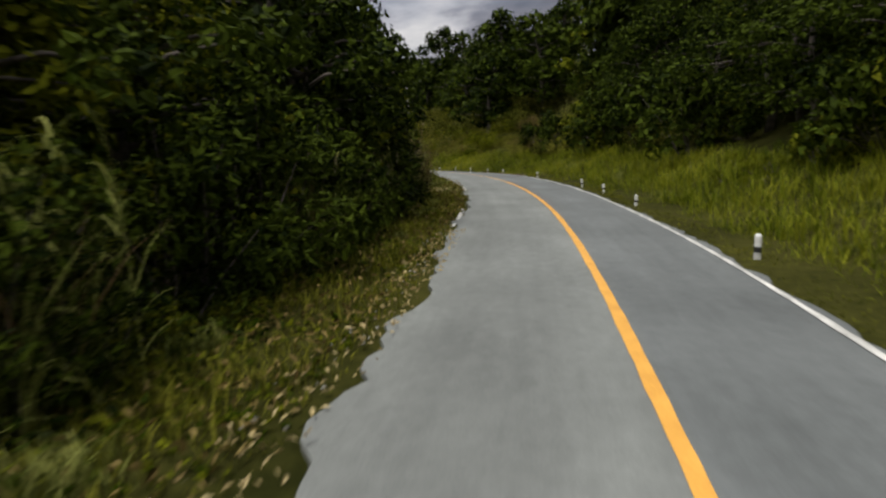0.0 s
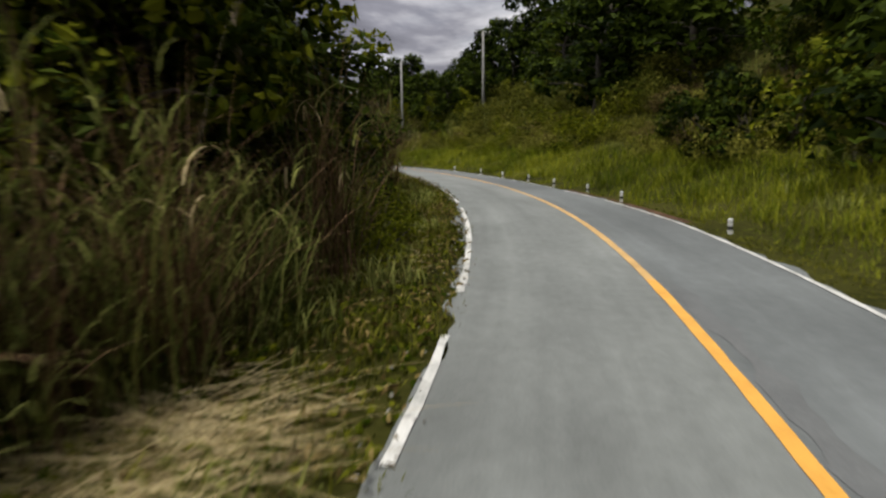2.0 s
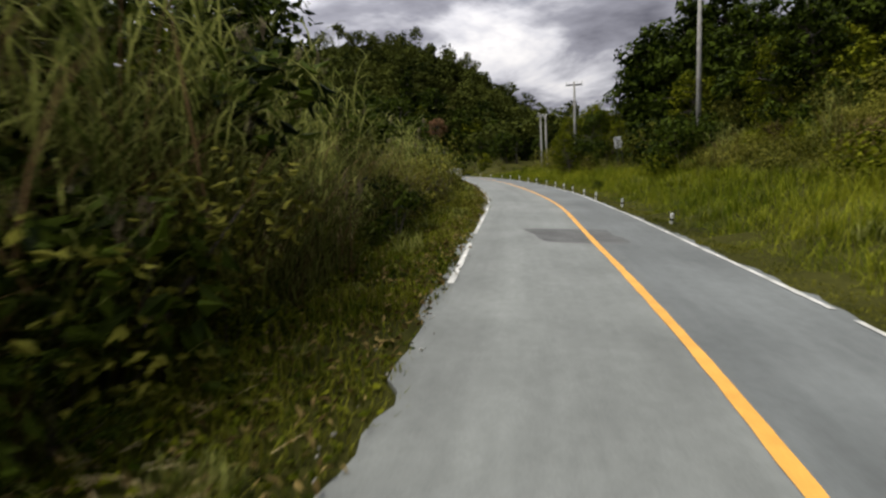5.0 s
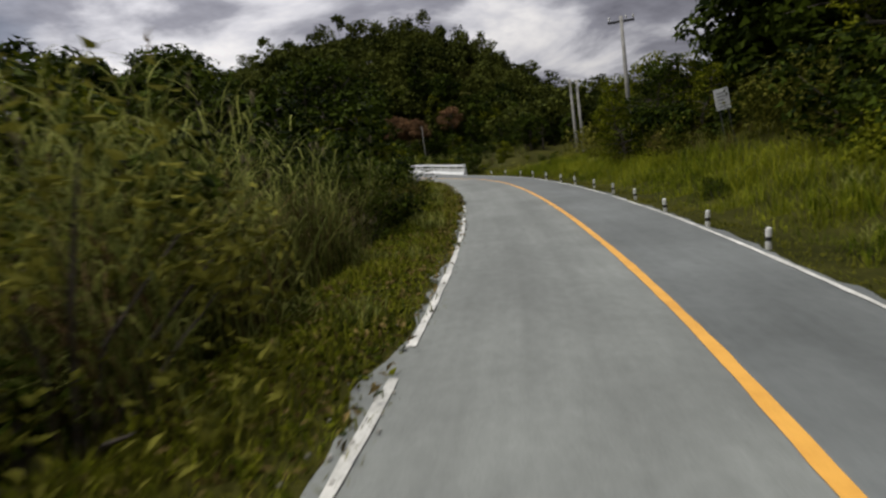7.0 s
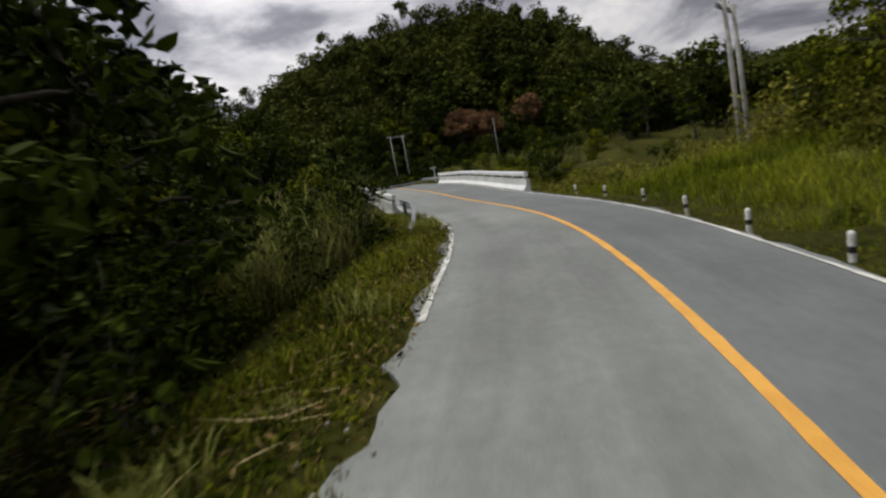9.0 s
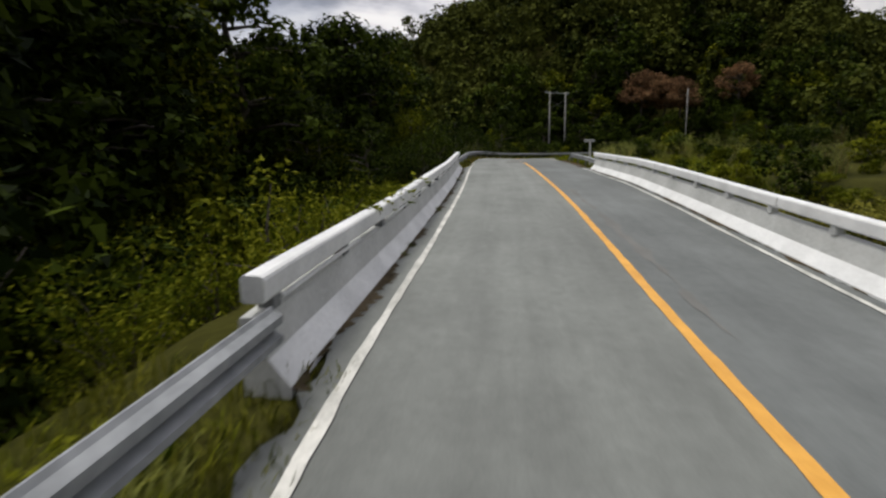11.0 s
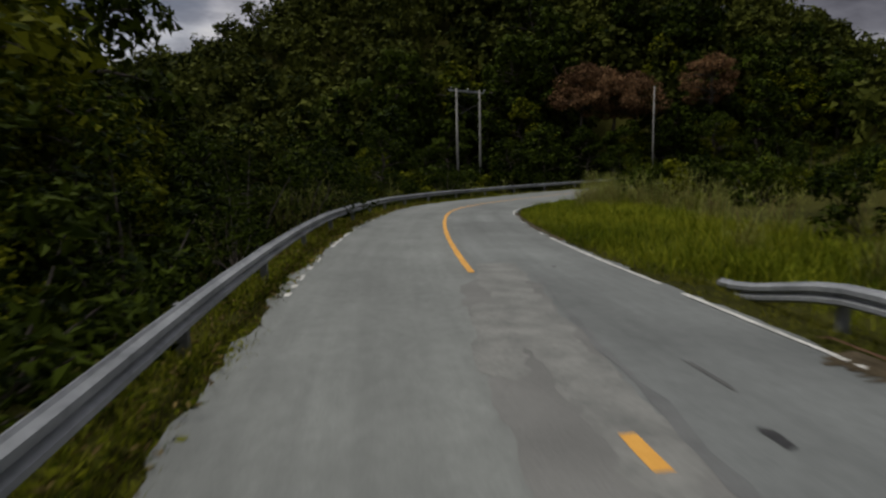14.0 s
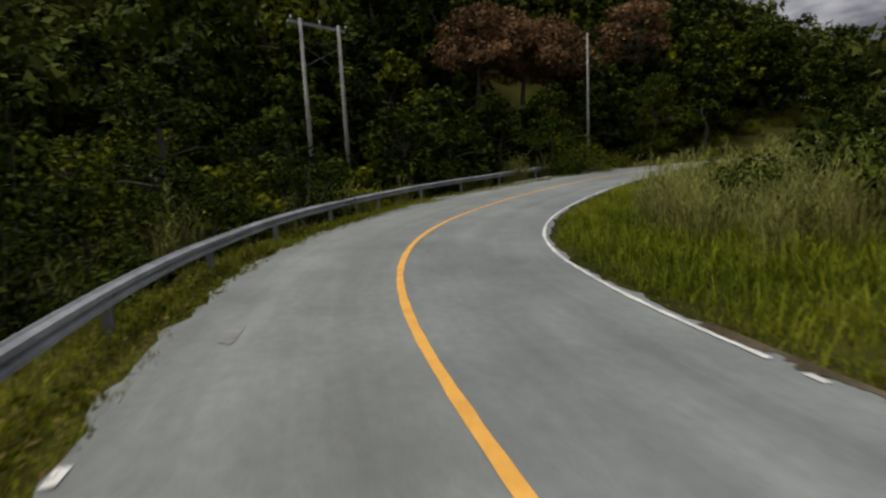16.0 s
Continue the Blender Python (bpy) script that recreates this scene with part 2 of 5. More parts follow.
def streak_asphalt(m):
    """Wheel tracks and stains drawn out along the road, by the road's own coordinates."""
    n, l = m.node_tree.nodes, m.node_tree.links
    p = n["Principled BSDF"]
    src = p.inputs["Base Color"].links[0].from_socket
    uv = n.new("ShaderNodeUVMap")
    uv.uv_map = "along"
    col = src
    for scale, seed, amount in (((0.045, 1.5, 1), 0.0, 0.15), ((0.5, 7.0, 1), 3.7, 0.06), ((0.14, 0.5, 1), 8.1, 0.15), ((0.8, 1.1, 1), 5.5, 0.11), ((5.0, 7.0, 1), 2.2, 0.10)):
        mp, t, r, mx = n.new("ShaderNodeMapping"), n.new("ShaderNodeTexNoise"), n.new("ShaderNodeMapRange"), n.new("ShaderNodeMix")
        mp.inputs["Scale"].default_value, mp.inputs["Location"].default_value = scale, (seed, seed, 0)
        l.new(uv.outputs[0], mp.inputs[0])
        l.new(mp.outputs[0], t.inputs["Vector"])
        t.inputs["Scale"].default_value, t.inputs["Detail"].default_value = 1.0, 4
        r.inputs["From Min"].default_value, r.inputs["From Max"].default_value = 0.3, 0.7
        r.inputs["To Min"].default_value, r.inputs["To Max"].default_value = 1 - amount, 1 + amount * 0.6
        l.new(t.outputs["Fac"], r.inputs["Value"])
        mx.data_type, mx.blend_type = "RGBA", "MULTIPLY"
        mx.inputs["Factor"].default_value = 1.0
        l.new(col, mx.inputs["A"])
        l.new(r.outputs["Result"], mx.inputs["B"])
        col = mx.outputs["Result"]
    # the right lane was surfaced later, with darker asphalt
    sep, lane, fade, mx = n.new("ShaderNodeSeparateXYZ"), n.new("ShaderNodeMapRange"), n.new("ShaderNodeMapRange"), n.new("ShaderNodeMix")
    l.new(uv.outputs[0], sep.inputs[0])
    for node, socket, a, b, lo, hi in ((lane, "Y", -0.05, 0.1, 0.0, 1.0), (fade, "X", 128, 150, 1.0, 0.35)):
        l.new(sep.outputs[socket], node.inputs["Value"])
        node.inputs["From Min"].default_value, node.inputs["From Max"].default_value = a, b
        node.inputs["To Min"].default_value, node.inputs["To Max"].default_value = lo, hi
    mul = n.new("ShaderNodeMath")
    mul.operation = "MULTIPLY"
    l.new(lane.outputs[0], mul.inputs[0])
    l.new(fade.outputs[0], mul.inputs[1])
    mx.data_type, mx.blend_type = "RGBA", "MULTIPLY"
    l.new(mul.outputs[0], mx.inputs["Factor"])
    l.new(col, mx.inputs["A"])
    mx.inputs["B"].default_value = (0.75, 0.765, 0.80, 1)
    l.new(mx.outputs["Result"], p.inputs["Base Color"])


streak_asphalt(ASPHALT)

# ---- the road's line ----
STEP = 0.5
SS = np.arange(-60.0, 232.0, STEP)
KNOTS = KNOT0 + KNOT_STEP * np.arange(len(CURVE))
_i0 = int(60 / STEP)
_kap = np.where(SS < -14, 0.0, np.interp(SS, KNOTS, CURVE))
TH = np.cumsum(_kap) * STEP
TH -= TH[_i0]
RX, RY = np.cumsum(-np.sin(TH)) * STEP, np.cumsum(np.cos(TH)) * STEP
RZ = np.cumsum(np.interp(SS, KNOTS, SLOPE)) * STEP
RX, RY, RZ = RX - RX[_i0], RY - RY[_i0], RZ - RZ[_i0]
RB = np.interp(SS, KNOTS, BANK)
WL, WR = np.interp(SS, KNOTS, LEFT), np.interp(SS, KNOTS, RIGHT)


def along(s, lat, up=0.0):
    """Points at s metres along the centre line, lat metres to its right and up above the road."""
    s, lat = np.asarray(s, float), np.asarray(lat, float)
    th = np.interp(s, SS, TH)
    z = np.interp(s, SS, RZ) + np.interp(s, SS, RB) * np.clip(lat, -4, 4) + up
    return np.stack(np.broadcast_arrays(np.interp(s, SS, RX) + lat * np.cos(th), np.interp(s, SS, RY) + lat * np.sin(th), z), -1)


def left_edge(s):
    return -np.interp(s, SS, WL)


def right_edge(s):
    return np.interp(s, SS, WR)


def road_coords(x, y):
    """The nearest place on the centre line: s, lat, by chunks."""
    x, y = np.atleast_1d(np.asarray(x, float)), np.atleast_1d(np.asarray(y, float))
    s, lat = np.empty(len(x)), np.empty(len(x))
    cx, cy, cs, ct = RX[::2], RY[::2], SS[::2], TH[::2]
    for i in range(0, len(x), 4000):
        dx, dy = x[i:i + 4000, None] - cx, y[i:i + 4000, None] - cy
        j = (dx * dx + dy * dy).argmin(1)
        m = np.arange(len(j))
        s[i:i + 4000] = cs[j]
        d = np.hypot(dx[m, j], dy[m, j])
        lat[i:i + 4000] = np.where(dx[m, j] * np.cos(ct[j]) + dy[m, j] * np.sin(ct[j]) < 0, -d, d)
    return s, lat


def smooth(x, a, b):
    t = np.clip((np.asarray(x, float) - a) / (b - a), 0, 1)
    return t * t * (3 - 2 * t)


def waves(x, y, size, seed):
    """Soft rolling noise from a few crossed waves."""
    r = np.random.RandomState(seed)
    out = 0
    for k in range(7):
        a, ph, f = r.uniform(0, 6.28), r.uniform(0, 6.28), r.uniform(0.6, 1.7) / size
        out = out + np.sin((x * np.cos(a) + y * np.sin(a)) * f * 6.28 + ph)
    return out / 4.0


def ground_height(x, y):
    s, lat = road_coords(x, y)
    x, y = np.atleast_1d(x), np.atleast_1d(y)
    base = np.interp(s, SS, RZ) + np.interp(s, SS, RB) * np.clip(lat, -4, 4)
    dl, dr = -lat - np.interp(s, SS, WL), lat - np.interp(s, SS, WR)
    # left: a narrow verge, then a fall into the valley that the bridge crosses, then a far rise
    fall = np.interp(s, [-60, 30, 60, 95, 103, 108, 122, 128, 150, 180, 232], [0.2, 0.3, 1.0, 1.6, 2.2, 2.6, 2.6, 2.4, 2.2, 1.4, 0.6])
    zl = -0.03 - fall * smooth(dl, 1.0, 6.0) + np.minimum(np.maximum(dl - 12, 0) * 0.16, 9)
    # right: a grassy bank that climbs to a wooded slope, the valley, then the inside of the bend
    rise = np.interp(s, [-60, 40, 66, 80, 90, 97, 104, 232], [1.05, 1.2, 1.1, 0.8, 0.5, 0.22, 0.10, 0.10])
    zr = -0.03 - 0.10 * smooth(dr, 0.6, 1.2) + rise * (0.38 * np.maximum(dr - 1.6, 0) - 0.20 * np.maximum(dr - 32, 0))
    sink = np.interp(s, [98, 106, 122, 130, 150], [0, 3.6, 3.6, 1.0, 0.0])
    zr = zr - sink * smooth(dr, 0.8, 4.0) * (1 - smooth(dr, 30, 60))
    h = base + np.where(lat < 0, np.where(dl > 0, zl, -0.06), np.where(dr > 0, zr, -0.06))
    # the wooded hill beyond the far bend
    ux, uy = x + 180, y - 165
    u, v = -0.84 * ux + 0.545 * uy, 0.545 * ux + 0.84 * uy
    h = h + 28.5 * smooth(u, -60, -4) * np.where(v < 0, np.exp(-0.5 * (v / 45) ** 2), np.exp(-0.5 * (v / 45) ** 4)) * (1 + 0.10 * smooth(u, 0, 60)) * (1 - 0.7 * smooth(u, 80, 260))
    away = smooth(np.maximum(dl, dr), 2.5, 14)
    h = h + away * (0.35 * waves(x, y, 9, 3) + 0.9 * waves(x, y, 34, 4) * smooth(np.maximum(dl, dr), 8, 40))
    far = smooth(np.hypot(x + 70, y - 80), 260, 900)
    return h * (1 - far) + far * (6 + 10 * waves(x, y, 300, 5))


# ---- mesh helpers ----
def mesh_of(name, verts, faces, mat, soft=False):
    me = bpy.data.meshes.new(name)
    me.from_pydata(np.asarray(verts, float).reshape(-1, 3).tolist(), [], [list(map(int, f)) for f in faces] if not isinstance(faces, np.ndarray) else faces.tolist())
    me.materials.append(mat)
    if soft:
        me.polygons.foreach_set("use_smooth", np.ones(len(me.polygons), bool))
    me.update()
    return me


def part(name, verts, faces, mat, parent=None, label="", soft=False):
    ob = new(name, mesh_of(name, verts, faces, mat, soft))
    if parent is not None:
        ob.parent = parent
    return tagged(ob, label)


def thing(name, label, category, group="", kind=""):
    return tagged(new(name), label, category, group, kind)


def box(x0, x1, y0, y1, z0, z1, bev=0.0):
    """A box with its upright edges and top cut back by bev."""
    bm = bmesh.new()
    bmesh.ops.create_cube(bm, size=1)
    bmesh.ops.scale(bm, vec=(x1 - x0, y1 - y0, z1 - z0), verts=bm.verts)
    bmesh.ops.translate(bm, vec=((x0 + x1) / 2, (y0 + y1) / 2, (z0 + z1) / 2), verts=bm.verts)
    if bev:
        bmesh.ops.bevel(bm, geom=bm.edges[:], offset=bev, segments=2, affect="EDGES", profile=0.5)
    bm.verts.index_update()
    v, f = [tuple(k.co) for k in bm.verts], [[q.index for q in k.verts] for k in bm.faces]
    bm.free()
    return v, f


def tube(points, radii, sides=7):
    """A closed tapered tube along points."""
    points = [Vector(p) for p in points]
    v, f = [], []
    for i, (p, r) in enumerate(zip(points, radii)):
        d = (points[min(i + 1, len(points) - 1)] - points[max(i - 1, 0)]).normalized()
        a = d.orthogonal().normalized()
        b = d.cross(a)
        for k in range(sides):
            t = 2 * math.pi * k / sides
            v.append(tuple(p + r * (math.cos(t) * a + math.sin(t) * b)))
    n = len(points)
    for i in range(n - 1):
        for k in range(sides):
            f.append([i * sides + k, i * sides + (k + 1) % sides, (i + 1) * sides + (k + 1) % sides, (i + 1) * sides + k])
    f.append(list(range(sides))[::-1])
    f.append([(n - 1) * sides + k for k in range(sides)])
    return v, f


def lathe(profile, sides=16):
    v, f = [], []
    for r, z in profile:
        for k in range(sides):
            t = 2 * math.pi * k / sides
            v.append((r * math.cos(t), r * math.sin(t), z))
    for i in range(len(profile) - 1):
        for k in range(sides):
            f.append([i * sides + k, i * sides + (k + 1) % sides, (i + 1) * sides + (k + 1) % sides, (i + 1) * sides + k])
    f.append(list(range(sides))[::-1])
    f.append([(len(profile) - 1) * sides + k for k in range(sides)])
    return v, f


def merge(*pieces):
    v, f = [], []
    for pv, pf in pieces:
        o = len(v)
        v += [tuple(p) for p in pv]
        f += [[i + o for i in q] for q in pf]
    return v, f


def sweep(s, lat, profile, closed=True):
    """A profile of (to the right, up) points carried along the road at s, with its foot at lat."""
    s, lat = np.asarray(s, float), np.broadcast_to(np.asarray(lat, float), np.shape(s))
    n = len(profile)
    v = np.concatenate([along(s, lat + a, b)[:, None] for a, b in profile], 1).reshape(-1, 3)
    f = []
    m = n if closed else n - 1
    for i in range(len(s) - 1):
        for k in range(m):
            f.append([i * n + k, i * n + (k + 1) % n, (i + 1) * n + (k + 1) % n, (i + 1) * n + k])
    if closed:
        f.append(list(range(n))[::-1])
        f.append([(len(s) - 1) * n + k for k in range(n)])
    return v, f


def leaves(rng, at, size, spread=0.35, droop=0.3, broad=0.42, plain=False, out=None, oval=False):
    """Folded pointed leaves, two triangles each, at the given places; plain: one triangle each, for trees far off; oval: four, rounder and drooping."""
    n = len(at)
    az, el = rng.uniform(0, 6.2832, n), rng.normal(-droop, 0.5, n)
    d = np.stack([np.cos(az) * np.cos(el), np.sin(az) * np.cos(el), np.sin(el)], 1)
    side = np.cross(d, rng.normal(0, spread, (n, 3)) + [0, 0, 1])
    side /= np.linalg.norm(side, axis=1)[:, None] + 1e-6
    if out is not None:
        # leaves of a crown face outwards and up
        nor = out + rng.normal(0, 0.42, (n, 3)) + [0, 0, 0.35]
        nor /= np.linalg.norm(nor, axis=1)[:, None] + 1e-6
        side = np.cross(nor, d)
        side /= np.linalg.norm(side, axis=1)[:, None] + 1e-6
        d = np.cross(side, nor)
    nor = np.cross(side, d)
    ln = size * rng.uniform(0.6, 1.35, n)[:, None]
    wd = ln * broad
    if plain:
        v = np.stack([at - side * wd * 0.6, at + side * wd * 0.6, at + d * ln], 1).reshape(-1, 3)
        return v, np.arange(3 * n).reshape(-1, 3)
    if oval:
        a, b = at + d * ln * 0.28 + nor * ln * 0.05, at + d * ln * 0.68 + nor * ln * 0.02
        v = np.stack([at, a + side * wd * 0.48 + nor * ln * 0.05, b + side * wd * 0.40 + nor * ln * 0.03, at + d * ln - nor * ln * 0.16, b - side * wd * 0.40 + nor * ln * 0.03, a - side * wd * 0.48 + nor * ln * 0.05], 1).reshape(-1, 3)
        b = np.arange(n)[:, None] * 6
        return v, np.concatenate([b + [0, 1, 2], b + [0, 2, 3], b + [0, 3, 4], b + [0, 4, 5]], 0)
    mid = at + d * ln * 0.45 + nor * ln * 0.06
    v = np.stack([at, mid + side * wd * 0.5 + nor * ln * 0.06, at + d * ln - nor * ln * 0.10, mid - side * wd * 0.5 + nor * ln * 0.06], 1).reshape(-1, 3)
    b = np.arange(n)[:, None] * 4
    f = np.concatenate([b + [0, 1, 2], b + [0, 2, 3]], 0)
    return v, f


def blades(rng, base, az, length, lean, width, bend=1.0, segs=3):
    """Arching grass blades, tapering to a point."""
    n = len(base)
    d = np.stack([np.cos(az), np.sin(az), np.zeros(n)], 1)
    side = np.stack([-np.sin(az), np.cos(az), np.zeros(n)], 1)
    rows, ang, p = [], np.array(lean, float), np.array(base, float)
    step = np.array(length, float) / segs
    for k in range(segs + 1):
        if k == segs:
            rows.append(p[:, None])
        else:
            w = (np.asarray(width) * (1 - 0.55 * (k / segs) ** 1.5) * 0.5)[:, None]
            rows.append(np.stack([p - side * w, p + side * w], 1))
        p = p + (d * np.sin(ang)[:, None] + np.array([0, 0, 1.0]) * np.cos(ang)[:, None]) * step[:, None]
        ang = ang + bend / segs * rng.uniform(0.5, 1.4, n)
    v = np.concatenate(rows, 1)
    m = v.shape[1]
    f = []
    for k in range(segs - 1):
        f += [[2 * k, 2 * k + 1, 2 * k + 3], [2 * k, 2 * k + 3, 2 * k + 2]]
    f.append([2 * segs - 2, 2 * segs - 1, 2 * segs])
    f = (np.arange(n)[:, None, None] * m + np.array(f)[None]).reshape(-1, 3)
    return v.reshape(-1, 3), f


def stack(*pieces):
    v, f, o = [], [], 0
    for pv, pf in pieces:
        v.append(np.asarray(pv, float).reshape(-1, 3))
        f.append(np.asarray(pf) + o)
        o += len(v[-1])
    return np.concatenate(v), np.concatenate(f)


# ---- the ground and the road ----
def graded(lo, hi, fine, reach):
    a = list(np.arange(lo, hi, fine))
    g, x = fine, a[-1]
    up = []
    while x < reach:
        g *= 1.22
        x += g
        up.append(x)
    g, x, down = fine, lo, []
    while x > -reach:
        g *= 1.22
        x -= g
        down.append(x)
    return np.array(down[::-1] + a + up)


def make_ground():
    gx, gy = graded(-165, 45, 1.25, 2500), graded(-45, 215, 1.25, 2500)
    X, Y = np.meshgrid(gx, gy)
    Z = ground_height(X.ravel(), Y.ravel())
    nx, ny = len(gx), len(gy)
    i = (np.arange(ny - 1)[:, None] * nx + np.arange(nx - 1)).ravel()
    f = np.stack([i, i + 1, i + nx + 1, i + nx], 1)
    ob = part("ground", np.stack([X.ravel(), Y.ravel(), Z], 1), f, GROUND, soft=True)
    tagged(ob, "grassy valley floor and hillsides of dark soil", "ground", kind="structure")


make_ground()


def ragged(s, size, seed):
    return size * (0.5 * np.sin(s * 1.3 + seed) + 0.5 * np.sin(s * 2.9 + seed * 2.1) + 0.6 * np.sin(s * 0.47 + seed * 0.7) + 0.35 * np.sin(s * 6.1 + seed))


def make_road():
    s = np.arange(-55, 229, 0.25)
    chip = np.random.RandomState(8).normal(0, 0.028, len(s))
    lo = left_edge(s) - np.interp(s, [0, 100, 104, 126, 130, 150, 170, 178, 186, 200, 230], [0.10, 0.12, 0.45, 0.45, 0.12, 0.12, 0.2, 0.5, 1.2, 2.6, 2.6]) + np.where((s > 103) & (s < 127), 0, ragged(s, 0.10, 1.0) + 0.22 * smooth(s, 4, 6) * (1 - smooth(s, 9.5, 11.5)) + 0.15 * smooth(s, 74, 76) * (1 - smooth(s, 80, 82)) + 0.16 * smooth(s, 33, 35) * (1 - smooth(s, 41, 44)) + 0.30 * (1 - smooth(s, -4, 1)) + (1 - smooth(s, 5, 11)) * (0.10 + ragged(s * 0.8, 0.07, 5.0)) + chip)
    hi = right_edge(s) + np.interp(s, [0, 100, 104, 126, 130, 200], [0.14, 0.14, 0.42, 0.42, 0.14, 0.16]) + np.where((s > 103) & (s < 127), 0, ragged(s, 0.06, 2.0) + chip[::-1])
    cols = [along(s, lo, -0.22), along(s, lo, 0.0)] + [along(s, lo + (hi - lo) * k / 6, 0.006 * math.sin(math.pi * k / 6)) for k in range(1, 6)] + [along(s, hi, 0.0), along(s, hi, -0.22)]
    n = len(cols)
    v = np.stack(cols, 1).reshape(-1, 3)
    i = (np.arange(len(s) - 1)[:, None] * n + np.arange(n - 1)).ravel()
    ob = part("road", v, np.stack([i, i + 1, i + n + 1, i + n], 1), ASPHALT)
    layer = ob.data.uv_layers.new(name="along")
    per = np.stack([np.repeat(s, n), np.stack([lo, lo] + [lo + (hi - lo) * k / 6 for k in range(1, 6)] + [hi, hi], 1).ravel()], 1)
    idx = np.empty(len(ob.data.loops), int)
    ob.data.loops.foreach_get("vertex_index", idx)
    layer.data.foreach_set("uv", per[idx].astype(np.float32).ravel())
    tagged(ob, "two-lane worn grey asphalt road with ragged edges", "road", kind="structure")
    return ob


road = make_road()


def strip(name, s0, s1, lat0, width, mat, up=0.012, label="", wobble=0.006):
    s = np.arange(s0, s1 + 0.01, 0.25)
    if len(s) < 2:
        s = np.array([s0, s1])
    mid = lat0(s) if callable(lat0) else np.full(len(s), lat0)
    a, b = mid - width / 2 + ragged(s * 3, wobble, 1.0), mid + width / 2 + ragged(s * 3, wobble, 4.0)
    v = np.stack([along(s, a, up), along(s, b, up)], 1).reshape(-1, 3)
    i = np.arange(len(s) - 1) * 2
    ob = part(name, v, np.stack([i, i + 1, i + 3, i + 2], 1), mat, None, label)
    return tagged(ob, label, "road marking", kind="structure")


for a, b, paint in ((-55, 17.5, YELLOW), (17.5, 33.0, YELLOW_WORN), (33.0, 133.4, YELLOW), (136.6, 137.2, YELLOW), (143.5, 228, YELLOW)):
    strip("yellow_centre_line", a, b, 0.0, 0.125, paint, 0.014, "solid yellow line painted along the road's centre")
for a, b in ((1.9, 2.4), (3.2, 4.9), (5.2, 5.9), (12.8, 15.2), (16.6, 24.8), (25.6, 26.8), (27.3, 30.2), (31.0, 33.1), (33.9, 35.6), (47.5, 51.5), (53, 61.6), (62.3, 68.4), (68.8, 73.6), (74.5, 76.5),
             (84.3, 92.5), (92.9, 128), (128.4, 132.1), (132.4, 132.7), (133.4, 134.1), (141.9, 142.2), (142.5, 142.9), (143.1, 143.8), (144.2, 144.6), (145.0, 145.5), (147.3, 149.2), (149.5, 150.6), (151.3, 151.6), (152.4, 152.8), (154.4, 154.8), (155.1, 155.3), (155.6, 156.0), (159.9, 160.3)):
    strip("white_edge_line", a, b, left_edge, 0.09, WHITE_LINE, 0.013, "worn white line along the road's grassy edge", 0.008)
for a, b in ((-55, 27), (27.6, 30.5), (31.5, 46), (46.5, 76.2), (76.9, 101), (101.4, 127.6), (138.0, 141.4), (142.0, 149.3), (150.4, 151.0), (155.0, 155.25), (155.5, 155.85), (156.05, 156.2), (159.9, 160.3), (160.6, 228)):
    strip("white_edge_line", a, b, right_edge, 0.078, WHITE_LINE, 0.013, "thin white line painted along the road's edge", 0.008)


def blotch(name, s0, lat0, ls, lw, mat, seed, label, up=0.009):
    """A ragged flat repair on the asphalt."""
    r = np.random.RandomState(seed)
    n = 90
    t = np.arange(n) / n * 2 * math.pi
    rad = 1 + sum(a * np.sin(k * t + r.uniform(0, 6)) for k, a in ((3, 0.09), (5, 0.07), (9, 0.06), (16, 0.05), (27, 0.04))) + r.normal(0, 0.035, n)
    sq = 1 / np.maximum(np.abs(np.cos(t)), np.abs(np.sin(t))) ** 0.6
    ps, pl = s0 + ls / 2 * rad * sq * np.sin(t), lat0 + lw / 2 * rad * sq * np.cos(t)
    v = np.concatenate([along([s0], [lat0], up), along(ps, pl, up)])
    f = [[0, k + 1, (k + 1) % n + 1] for k in range(n)]
    return tagged(part(name, v, f, mat, None, label), label, "road patch", kind="structure")


def tar_streak(s0, s1, lat, width, seed, mat=TAR, drift=0.0):
    """A thin dark seam of tar that follows the yellow line."""
    s = np.arange(s0, s1, 0.2)
    mid = lat + drift * (s - s0) + ragged(s, 0.03, seed)
    w = width * np.clip(0.55 + ragged(s * 1.7, 0.5, seed + 2), 0.04, 1.3) * smooth(s, s0, s0 + 1) * (1 - smooth(s, s1 - 1, s1)) / 2
    v = np.stack([along(s, mid - w, 0.0115), along(s, mid + w, 0.0115)], 1).reshape(-1, 3)
    i = np.arange(len(s) - 1) * 2
    label = "dark tar seam beside the yellow line"
    tagged(part("tar_seam", v, np.stack([i, i + 1, i + 3, i + 2], 1), mat, None, label), label, "road patch", kind="structure")


